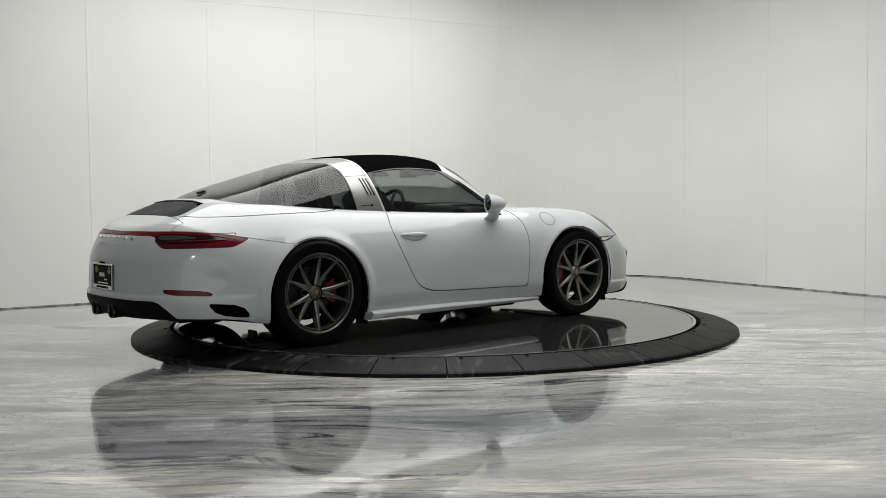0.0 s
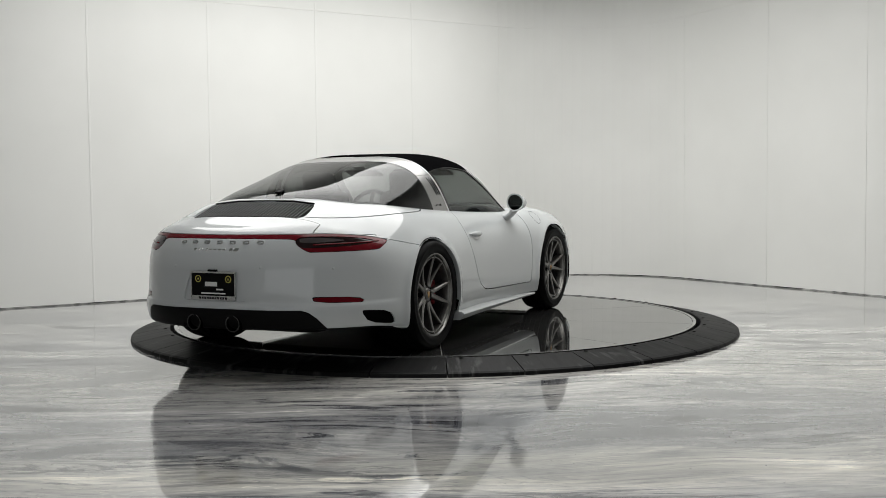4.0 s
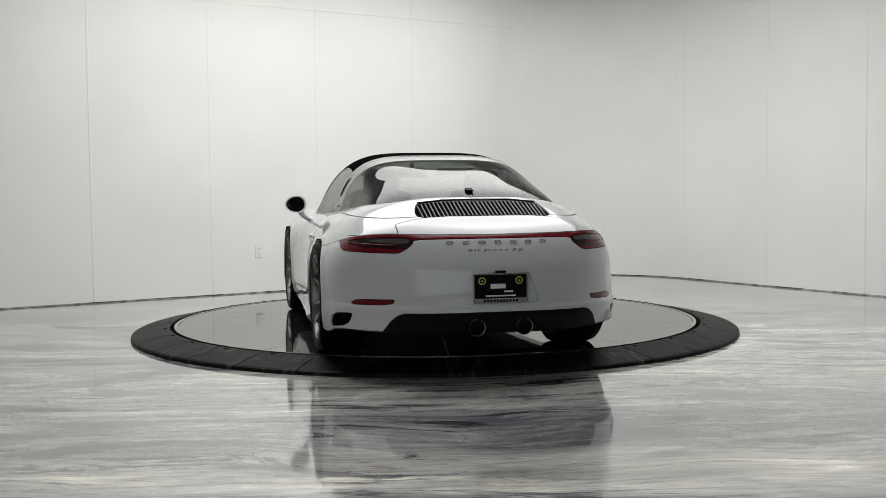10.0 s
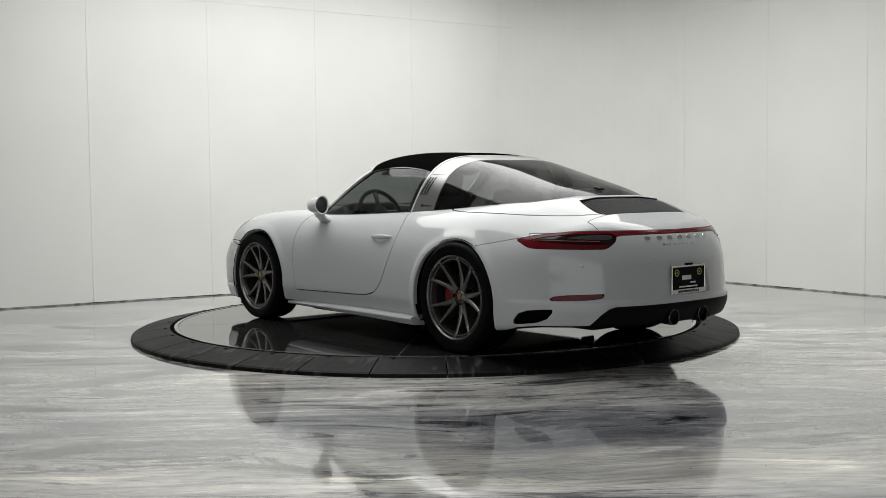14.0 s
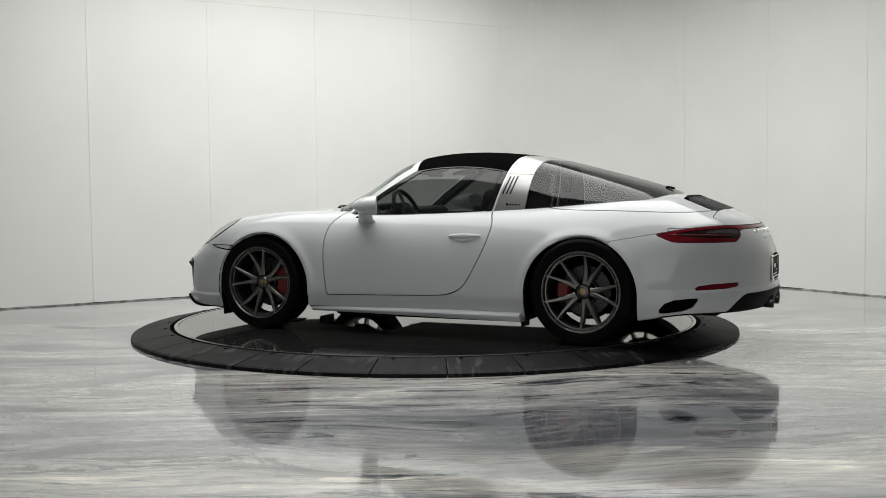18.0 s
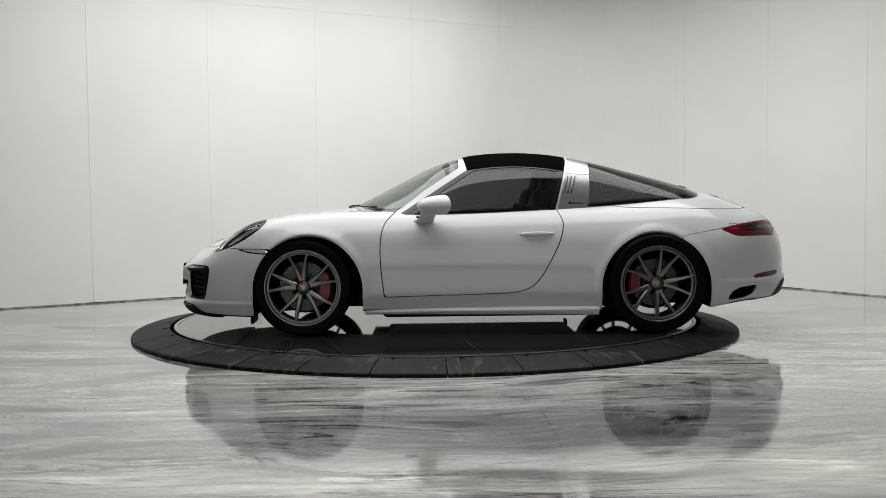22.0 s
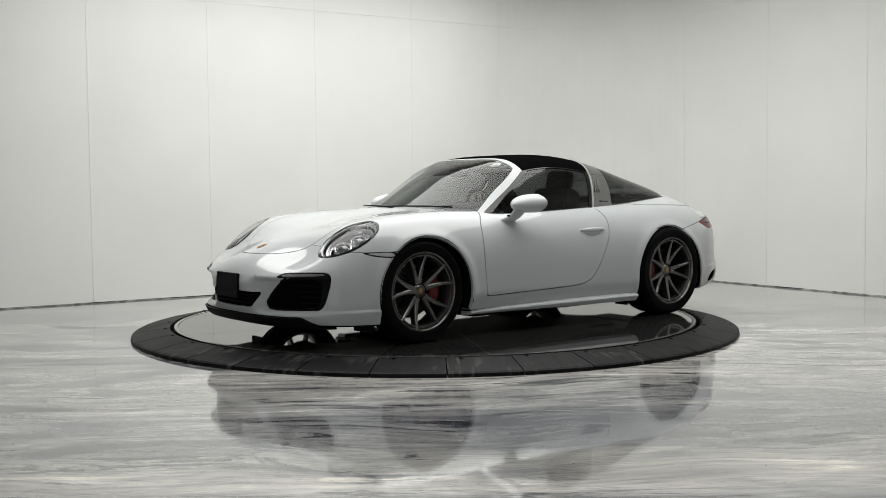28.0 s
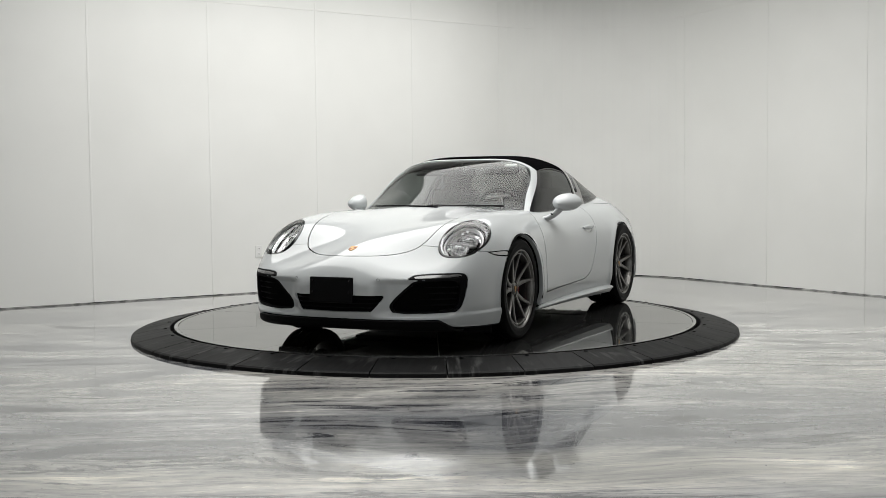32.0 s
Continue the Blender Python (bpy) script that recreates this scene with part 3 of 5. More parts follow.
def panel(sheet, tags, fn, name, mat, parent, label="", depth=0.012, sides="both", off=0.0):
    """Turn the triangles with these tags, of a half body, into mesh objects: one joined over the middle, or one to a side."""
    t = sheet.t[np.isin(sheet.tag, tags)]
    if not len(t):
        return []
    used, t = np.unique(t, return_inverse=True)
    t = t.reshape(-1, 3)
    p = sheet.p[used]
    n = slope_of(fn, p)
    n /= np.linalg.norm(n, axis=1, keepdims=True) + 1e-12
    p = p + n * off
    made = []
    for side in ((1, -1) if sides == "each" else (0,)):
        if side == 0:
            q = np.concatenate([p, p * (1, -1, 1)])
            m = np.concatenate([n, n * (1, -1, 1)])
            tt = np.concatenate([t, t[:, ::-1] + len(p)])
            mid = np.flatnonzero(np.abs(p[:, 1]) < 1e-4)
            link = np.arange(len(q))
            link[mid + len(p)] = mid
            tt = link[tt]
        else:
            q, m, tt = p * (1, side, 1), n * (1, side, 1), t if side == 1 else t[:, ::-1]
        good = (tt[:, 0] != tt[:, 1]) & (tt[:, 1] != tt[:, 2]) & (tt[:, 0] != tt[:, 2])
        tt = tt[good]
        faces = tt
        if depth:
            e = np.concatenate([tt[:, [0, 1]], tt[:, [1, 2]], tt[:, [2, 0]]])
            key = np.sort(e, 1)
            _, first, count = np.unique(key, axis=0, return_index=True, return_counts=True)
            rim = e[first[count == 1]]
            a, b = rim.T
            d = q[b] - q[a]
            d /= np.linalg.norm(d, axis=1, keepdims=True) + 1e-12
            out = np.cross(d, m[a])
            base = len(q)
            k = len(rim)
            q = np.concatenate([q, q[a], q[b], q[b] - m[b] * depth, q[a] - m[a] * depth])
            m = np.concatenate([m, out, out, out, out])
            i = base + np.arange(k)
            faces = np.concatenate([tt, np.stack([i, i + 3 * k, i + 2 * k], 1), np.stack([i, i + 2 * k, i + k], 1)])
        ob = mesh_object(name, q, faces, mat, parent, label, True, m)
        made.append(ob)
    return made


car = thing("sports_car", "white two-door sports car with black soft roof and silver hoop", "car")


# ---- body panels ----
CAR_GRID = 0.015
half = Sheet(*skin(body, (-2.36, -0.045, 0.10), (2.28, 0.98, 1.02), CAR_GRID))
half.carve(lambda x, y, z: y, "gone", ["rest"])


def arch(x, y, z, cx, r=0.378):
    rr = np.where(z > 0.32, np.hypot(x - cx, z - 0.32), np.abs(x - cx)) - r
    return np.maximum(rr, 0.5 - np.abs(y))


half.carve(lambda x, y, z: arch(x, y, z, 1.19), "gone", ["rest"])
half.carve(lambda x, y, z: arch(x, y, z, -1.215), "gone", ["rest"])
half.carve(lambda x, y, z: np.maximum(cabin(x, y, z) + 0.012, 0.7 - z), "gone", ["rest"])
half.carve(lambda x, y, z: np.maximum(z - FLOOR_Z(x) - 0.012, np.abs(y) - 0.86), "underbody", ["rest"])



# head lamps: tilted ovals on the wings
LAMP_C, LAMP_U = np.array((1.675, .672, .685)), np.array((0.86, -0.20, -0.47))
LAMP_U = LAMP_U / np.linalg.norm(LAMP_U)
LAMP_N = np.array((0.62, 0.40, 0.68))
LAMP_V = np.cross(LAMP_N, LAMP_U)
LAMP_V = LAMP_V / np.linalg.norm(LAMP_V)
LAMP_N = np.cross(LAMP_U, LAMP_V)


def lamp_oval(x, y, z, a=0.222, b=0.138):
    q = np.stack([x, y, z], 1) - LAMP_C
    u, v = q @ LAMP_U, q @ LAMP_V
    k = np.hypot(u / a, v / b)
    return np.maximum((k - 1) * b, 1.2 - x)


half.carve(lamp_oval, "headlight_rim", ["rest"], 0.002)
half.carve(lambda x, y, z: lamp_oval(x, y, z, 0.207, 0.124), "headlight_lens", ["headlight_rim"], 0.001)

shell_copy(half, body, "inner_shell", void_black, car, -0.022, ("headlight_lens",))

HOOD = outline([(2.037, 0), (2.028, .08), (1.985, .20), (1.89, .335), (1.80, .435), (1.62, .485), (1.3, .545), (0.98, .62), (0.80, .64), (0.80, -.3), (2.037, -.3)])
half.carve(lambda x, y, z: np.maximum(inside(HOOD, x, y), 0.55 - z), "hood", ["rest"], 0.0038)

DOOR = outline([(.50, .93), (.60, .84), (.668, .77), (.690, .65), (.690, .50), (.664, .268), (.66, .268), (.2, .277), (-.17, .285), (-.30, .30), (-.40, .355), (-.49, .51), (-.552, .632), (-.585, .745), (-.575, .81), (-.50, .93)])
half.carve(lambda x, y, z: np.maximum(inside(DOOR, x, z), 0.4 - y), "door", ["rest"], 0.0036)

BUMPER_F = outline([(1.30, .612), (1.76, .612), (1.80, .64), (1.86, .80), (2.4, .80), (2.4, 0), (1.30, 0)], 1)
half.carve(lambda x, y, z: inside(BUMPER_F, x, z), "front_bumper", ["rest"], 0.002)


def round_tail(x, y):
    """Run along the tail from the lamp's outer tip inwards."""
    return (-1.69 - x) + (0.81 - np.abs(y))


TAIL_LAMP = outline([(-.01, .716), (.02, .70), (.09, .670), (.13, .665), (.25, .663), (.68, .660), (.73, .662), (.80, .698), (.815, .720), (.80, .729), (.88, .738), (1.7, .739), (1.7, .756), (.8, .763), (.5, .764), (.2, .745)], 1)
half.carve(lambda x, y, z: np.maximum(inside(TAIL_LAMP, round_tail(x, y), z), 1.5 + x), "tail_light", ["rest"], 0.002)
half.carve(lambda x, y, z: 0.90 - round_tail(x, y), "light_strip", ["tail_light"])
TAIL_INNER = outline([(.10, .714), (.16, .705), (.30, .694), (.73, .681), (.785, .690), (.815, .719), (.800, .737), (.76, .748), (.55, .749), (.28, .738)], 1)
half.carve(lambda x, y, z: inside(TAIL_INNER, round_tail(x, y), z), "tail_core", ["tail_light"])
TAIL_BAND = outline([(.34, .724), (.70, .713), (.765, .715), (.792, .728), (.760, .742), (.55, .741)], 1)
half.carve(lambda x, y, z: inside(TAIL_BAND, round_tail(x, y), z), "tail_band", ["tail_core"])
REFLECTOR = outline([(.25, .372), (.27, .366), (.69, .376), (.715, .405), (.70, .407), (.32, .398)], 1)
half.carve(lambda x, y, z: np.maximum(inside(REFLECTOR, round_tail(x, y), z), 1.5 + x), "reflector", ["rest"], 0.0015)
VENT = outline([(-1.712, .235), (-1.735, .220), (-1.90, .244), (-1.955, .312), (-1.935, .320), (-1.77, .304)], 1)
half.carve(lambda x, y, z: np.maximum(inside(VENT, x, z), 0.4 - y), "rear_vent", ["rest"], 0.001)
VALANCE = outline([(-1, .338), (.50, .340), (.575, .315), (.640, .20), (.655, .05), (-1, .05)], 1)
half.carve(lambda x, y, z: np.maximum(inside(VALANCE, y, z), 1.9 + x), "rear_valance", ["rest", "underbody"], 0.001)
PLATE_NICHE = outline([(-.5, .556), (.15, .556), (.168, .545), (.222, .395), (.21, .38), (-.5, .38)], 2)
half.carve(lambda x, y, z: np.maximum(inside(PLATE_NICHE, y, z), 1.9 + x), "plate_niche", ["rest"])
SIDE_SEAM = lambda x: 0.672 - 0.17 * (x + 1.41)
half.carve(lambda x, y, z: np.maximum(np.where(round_tail(x, y) > 0.1, z - 0.75, z - SIDE_SEAM(x)), x + 1.40), "rear_bumper", ["rest"], 0.002)

# intakes in the nose
INTAKE = outline([(.366, .31), (.360, .278), (.376, .262), (.708, .266), (.732, .30), (.742, .36), (.744, .454), (.62, .446), (.515, .440), (.47, .405)], 1)
half.carve(lambda x, y, z: np.maximum(inside(INTAKE, y, z), 1.7 - x), "intake", ["front_bumper"], 0.001)
DAYLAMP = outline([(.488, .466), (.520, .484), (.73, .491), (.758, .484), (.750, .472), (.60, .468)], 1)
half.carve(lambda x, y, z: np.maximum(inside(DAYLAMP, y, z), 1.7 - x), "day_lamp", ["front_bumper"], 0.001)
INTAKE_FRAME = outline([(.470, .456), (.484, .477), (.52, .491), (.731, .498), (.772, .488), (.784, .444), (.758, .301), (.732, .264), (.71, .252), (.368, .248), (.344, .276), (.352, .316), (.458, .412), (.506, .450), (.61, .458), (.70, .462), (.60, .461)], 1)
half.carve(lambda x, y, z: np.maximum(inside(INTAKE_FRAME, y, z), 1.7 - x), "intake_frame", ["front_bumper"], 0.001)
GRILLE_MID = outline([(-.5, .252), (.245, .256), (.262, .268), (.325, .352), (.318, .362), (-.5, .362)], 1)
half.carve(lambda x, y, z: np.maximum(inside(GRILLE_MID, y, z), 1.7 - x), "lower_grille", ["front_bumper"], 0.001)
MARKER = outline([(1.445, .612), (1.675, .613), (1.655, .604), (1.59, .586), (1.49, .577), (1.450, .580)], 1)
half.carve(lambda x, y, z: np.maximum(inside(MARKER, x, z), 0.5 - y), "side_marker", ["front_bumper"], 0.0042)

half.carve(lambda x, y, z: np.maximum(np.maximum(z - 0.213 + 0.9 * np.maximum(np.abs(y) - 0.645, 0), 1.80 - x), np.abs(y) - 0.72), "front_lip", ["front_bumper", "underbody"], 0.001)
# engine cover, rear deck
GRILLE_R = outline([(-1.765, -.5), (-1.765, .30), (-1.772, .355), (-1.80, .375), (-1.93, .405), (-1.985, .38), (-1.995, .30), (-1.995, -.5)], 2)
half.carve(lambda x, y, z: np.maximum(inside(GRILLE_R, x, y), 0.7 - z), "engine_grille", ["rest"], 0.002)
DECK = outline([(-.87, 1.2), (-.90, .90), (-.98, .868), (-1.4, .862), (-1.80, .846), (-1.99, .853), (-2.01, .90), (-2.01, 1.2)], 2)
half.carve(lambda x, y, z: np.maximum(inside(DECK, x, z), 0.02 - y + 0 * x), "rear_deck", ["rest"], 0.0025)
half.carve(lambda x, y, z: np.maximum(np.maximum(y - 0.53, x + 1.99), 0.745 - z), "engine_lid", ["rest"], 0.0025)
half.carve(lambda x, y, z: np.maximum(x + 0.3, -10 + 0 * x), "rear_wing", ["rest"])
half.carve(lambda x, y, z: np.maximum(z - 0.272, x - 0.80), "sill", ["rest", "rear_wing"], 0.0)
half.tag[(half.tag == "sill") & (half.p[half.t].mean(1)[:, 0] < -0.9)] = "rear_wing"

panel(half, ["hood"], body, "hood", paint, car)
panel(half, ["front_bumper"], body, "front_bumper", paint, car)
panel(half, ["rear_bumper"], body, "rear_bumper", paint, car)
panel(half, ["rear_deck"], body, "rear_deck", paint, car)
panel(half, ["engine_lid"], body, "engine_lid", paint, car)
panel(half, ["underbody"], body, "underbody", trim_black, car)
panel(half, ["rest"], body, "front_wing", paint, car, sides="each", depth=0.03)
panel(half, ["rear_wing"], body, "rear_wing", paint, car, sides="each", depth=0.03)
panel(half, ["sill"], body, "sill", paint, car, sides="each")
doors = panel(half, ["door"], body, "door", paint, car, sides="each")
panel(half, ["tail_light"], body, "tail_light", red_lens, car, sides="each", depth=0.008)
panel(half, ["tail_core"], body, "tail_light_core", dark_red, car, sides="each", depth=0.008, off=-0.004)
panel(half, ["tail_band"], body, "tail_light_band", smoke_lens, car, sides="each", depth=0.004, off=-0.002)
panel(half, ["light_strip"], body, "light_strip", red_lens, car, depth=0.008)
panel(half, ["reflector"], body, "reflector", red_lens, car, sides="each")
panel(half, ["rear_vent"], body, "rear_vent", void_black, car, sides="each", off=-0.03)
panel(half, ["rear_valance"], body, "rear_valance", trim_black, car, "black plastic rear valance")
panel(half, ["plate_niche"], body, "plate_niche", paint, car, depth=0.0, off=-0.012)
panel(half, ["front_lip"], body, "front_lip", trim_black, car, "black plastic front lip", off=0.018)
panel(half, ["intake_frame"], body, "intake_frame", trim_black, car, sides="each", depth=0.03)
panel(half, ["intake"], body, "intake", void_black, car, sides="each", off=-0.05)
panel(half, ["lower_grille"], body, "lower_grille", void_black, car, off=-0.04)
panel(half, ["day_lamp"], body, "day_lamp", lamp_grey, car, sides="each", depth=0.008)
panel(half, ["side_marker"], body, "side_marker", marker_lens, car, sides="each")
panel(half, ["engine_grille"], body, "engine_grille_well", void_black, car, off=-0.03)
panel(half, ["headlight_rim"], body, "headlight_rim", gloss_black, car, sides="each")
panel(half, ["headlight_lens"], body, "headlight_lens", lens_clear, car, sides="each", depth=0.0)

# ---- cabin ----
top = Sheet(*skin(cabin, (-1.80, -0.045, 0.70), (1.15, 0.80, 1.31), CAR_GRID))
top.carve(lambda x, y, z: y, "gone", ["rest"])
top.carve(lambda x, y, z: body(x, y, z) + 0.004, "gone", ["rest"])
PILLAR_F = lambda x, z: z - (0.855 - 0.654 * (x - 0.60)) + 0.014 * step(1.02, 0.86, z)
PILLAR_R = lambda x, z: z - (0.856 - 0.639 * (x - 0.526))
HOOP_F = lambda x, z: x + 0.545 + 0.28 * (z - 0.877)
HOOP_R = lambda x, z: x + 0.775 + 0.12 * (z - 0.89)
WIN_TOP = lambda x: 1.160 - 0.28 * (x + 0.24) ** 2
top.carve(lambda x, y, z: HOOP_R(x, z), "rear_glass", ["rest"], 0.002)
top.carve(lambda x, y, z: HOOP_F(x, z), "roll_hoop", ["rest"], 0.003)
top.carve(lambda x, y, z: HOOP_F(x, z) + 0.016 + 0 * y, "hoop_rest", ["roll_hoop"])
top.carve(lambda x, y, z: -np.minimum(PILLAR_F(x, z), x - 0.135), "windscreen", ["rest"], 0.0015)
top.carve(lambda x, y, z: np.maximum(np.maximum(z - WIN_TOP(x), PILLAR_R(x, z) + 0.035), np.maximum(0.3 - y, 0.035 - HOOP_F(x, z))), "side_glass", ["rest"])
top.carve(lambda x, y, z: np.maximum(np.maximum(z - WIN_TOP(x) - 0.006, PILLAR_R(x, z)), 0.3 - y), "window_frame", ["rest"])
top.carve(lambda x, y, z: x - 0.10 + 0.25 * (1.244 - z), "roof", ["rest"], 0.002)
panel(top, ["windscreen"], cabin, "windscreen", clear, car, "clear curved windscreen", depth=0.0, off=-0.004)
panel(top, ["rest"], cabin, "windscreen_frame", paint, car)
panel(top, ["window_frame"], cabin, "window_frame", gloss_black, car, sides="each")
panel(top, ["roof"], cabin, "soft_roof", fabric, car, "black fabric roof panel")
panel(top, ["hoop_rest"], cabin, "roll_hoop", silver, car, "silver roll hoop")
panel(top, ["roll_hoop"], cabin, "hoop_trim", bright_trim, car, "pale bright trim along the roll hoop", off=0.003)
panel(top, ["rear_glass"], cabin, "rear_glass", dark_glass, car, "dark tinted wrap-round rear glass", depth=0.004)
panel(top, ["side_glass"], cabin, "side_glass", tinted, car, "tinted side window", sides="each", depth=0.0, off=-0.004)


# ---- wheels and brakes ----


def turned(name, profile, mat, parent, m, n=48, label="", a0=0.0, a1=2 * math.pi, caps=False):
    v, f = lathe(profile, n, m, a0, a1)
    if caps:
        p = len(profile)
        f = f + [tuple(range(p))[::-1], tuple(range(n * p, (n + 1) * p))]
    ob = mesh_object(name, v, f, mat, parent, label, True)
    ob.data.set_sharp_from_angle(angle=radians(35))
    return ob


def spoke_mesh(depth_in, sign):
    """One tapering spoke from the hub to the rim, leaning to one side of its pair."""
    verts, faces = [], []
    rows = 7
    for i in range(rows):
        k = i / (rows - 1)
        r = 0.050 + 0.200 * k
        a = sign * radians(8.5 + 7.5 * k ** 0.8)
        h = depth_in + (-0.014 - depth_in) * k ** 1.6
        w = 0.0195 - 0.0105 * k ** 0.7
        th = 0.086 - 0.040 * k
        c, s = math.cos(a), math.sin(a)
        for dx, dz in ((-w, -th), (-w, -0.006), (-w * 0.55, 0), (w * 0.55, 0), (w, -0.006), (w, -th)):
            verts.append((r * c - dx * s, r * s + dx * c, h + dz))
    for i in range(rows - 1):
        for q in range(6):
            a, b = i * 6 + q, i * 6 + (q + 1) % 6
            faces.append((a, b, b + 6, a + 6))
    faces += [tuple(range(6))[::-1], tuple(range((rows - 1) * 6, rows * 6))]
    return verts, faces


def build_wheel(x, side, front, turn):
    radius, face, wide = (0.340, 0.884, 0.238) if front else (0.346, 0.912, 0.295)
    rest_z = 0.340 if front else 0.345
    depth = -0.050 if front else -0.058
    m = Matrix.Translation((x, side * face, rest_z)) @ Matrix.Rotation(radians(-90 * side), 4, "X")
    rim = [(0.230, -0.062), (0.2305, -0.026), (0.233, -0.019), (0.239, -0.018), (0.2415, -0.024), (0.2425, -0.036), (0.249, -0.036), (0.2505, -0.012), (0.256, -0.006), (0.2625, -0.006), (0.2635, -0.012), (0.258, -0.03)]
    wheel = mesh_object("wheel", *lathe(rim, 64), bronze, car, "dark satin alloy wheel with ten spokes", True)
    wheel.data.set_sharp_from_angle(angle=radians(40))
    wheel.matrix_local = m
    barrel = [(0.252, -wide + 0.02), (0.262, -wide + 0.01), (0.252, -wide + 0.03), (0.234, -wide + 0.06), (0.230, -0.09), (0.2302, -0.060)]
    mesh_object("barrel", *lathe(barrel, 48), dark_alloy, wheel, "dark inner barrel of the wheel", True)
    k = radius - 0.340
    tyre = [(0.250, -wide + 0.015), (0.285, -wide - 0.004), (0.312 + k, -wide), (0.330 + k, -wide + 0.012), (0.337 + k, -wide + 0.032)]
    n_groove = 4
    span = wide - 0.064
    for g in range(n_groove):
        c = -wide + 0.032 + span * (g + 0.5) / n_groove
        tyre += [(0.340 + k, c - 0.006), (0.333 + k, c - 0.005), (0.333 + k, c + 0.005), (0.340 + k, c + 0.006)]
    tyre += [(0.337 + k, -0.032), (0.331 + k, -0.014), (0.318 + k, -0.003), (0.309 + k, 0.0), (0.306 + k, -0.0015), (0.292, 0.0005), (0.275, -0.002), (0.262, -0.008), (0.252, -0.02)]
    t = mesh_object("tyre", *lathe(tyre, 72), rubber, wheel, "black low-profile tyre", True)
    t.data.set_sharp_from_angle(angle=radians(50))
    for sign in (1, -1):
        v, f = spoke_mesh(depth, sign)
        me = None
        for q in range(5):
            if me is None:
                ob = mesh_object("spoke", v, f, bronze, wheel, "", True)
                ob.data.set_sharp_from_angle(angle=radians(35))
                me = ob.data
            else:
                ob = new("spoke", me)
                ob.parent = wheel
            ob.rotation_euler = (0, 0, radians(turn + 72 * q))
    hub = [(0.032, depth - 0.030), (0.032, depth + 0.004), (0.037, depth + 0.003), (0.050, depth - 0.012), (0.060, depth - 0.030), (0.078, depth - 0.040), (0.082, depth - 0.070)]
    h = mesh_object("hub", *lathe(hub, 40), bronze, wheel, "", True)
    h.data.set_sharp_from_angle(angle=radians(35))
    cap = mesh_object("centre_cap", *lathe([(0.0005, depth + 0.004), (0.024, depth + 0.003), (0.031, depth), (0.032, depth - 0.02)], 32), bronze, wheel, "dark centre cap with a small gilt shield", True)
    bm = bmesh.new()
    ring = [(-0.015, 0.018), (0.015, 0.018), (0.016, 0.003), (0.0, -0.022), (-0.016, 0.003)]
    top_f = [bm.verts.new((a, b, depth + 0.0065)) for a, b in ring]
    low_f = [bm.verts.new((a, b, depth + 0.002)) for a, b in ring]
    bm.faces.new(top_f[::-1])
    for i in range(5):
        bm.faces.new((top_f[i], top_f[(i + 1) % 5], low_f[(i + 1) % 5], low_f[i]))
    shield = part("badge", bm, gold, wheel, "small gilt shield")
    shield.rotation_euler = (0, 0, radians(90 if side < 0 else -90) + radians(-90))
    me = None
    for q in range(5):
        a = radians(turn + 36 + 72 * q)
        if me is None:
            ob = mesh_object("wheel_bolt", *lathe([(0.0005, -0.004), (0.009, -0.004), (0.011, -0.001), (0.0145, 0.0), (0.0165, -0.004), (0.0165, -0.03)], 14), void_black, wheel, "", True)
            me = ob.data
        else:
            ob = new("wheel_bolt", me)
            ob.parent = wheel
        ob.location = (0.063 * math.cos(a), 0.063 * math.sin(a), depth - 0.010)
    # brake
    rd = 0.172 if front else 0.165
    m_off = Matrix.Translation((x, side * (face - 0.135), rest_z)) @ Matrix.Rotation(radians(-90 * side), 4, "X")
    disc = turned("brake_disc", [(0.06, 0.02), (0.085, 0.02), (0.092, 0.0), (rd, 0.0), (rd, -0.028), (0.09, -0.028)], steel, car, m_off, 48, "drilled steel brake disc")
    hv, hf = [], []
    for q in range(24):
        for j, rr in enumerate((0.108, 0.126, 0.144, 0.160)):
            a = 2 * math.pi * (q + 0.33 * j) / 24
            c = Vector((rr * math.cos(a), rr * math.sin(a), 0.0012))
            base = len(hv)
            hv += [m_off @ (c + Vector((0.004 * math.cos(b), 0.004 * math.sin(b), 0))) for b in (0, 1.05, 2.09, 3.14, 4.19, 5.24)]
            hf.append(tuple(range(base, base + 6)))
    tagged(mesh_object("drill_holes", hv, hf, void_black, disc), kind="stuff")
    # added black backing disc: blocks bright floor behind the spokes, keeps wheel inside dark
    turned("dark_backing", [(0.0005, -0.05), (0.19, -0.05)], void_black, car, m_off, 32)
    a_mid = 180 if front else 0
    half_a = 34 if front else 26
    turned("caliper", [(0.098, -0.05), (0.098, 0.028), (0.112, 0.046), (rd + 0.012, 0.046), (rd + 0.026, 0.030), (rd + 0.026, -0.05), (0.098, -0.05)], red_caliper, car, m_off, 14, "red brake caliper", radians(a_mid - half_a), radians(a_mid + half_a), True)
    turned("upright", [(0.0005, -0.02), (0.055, -0.02), (0.07, -0.10), (0.045, -0.16), (0.045, -0.3)], trim_black, car, m_off, 20)


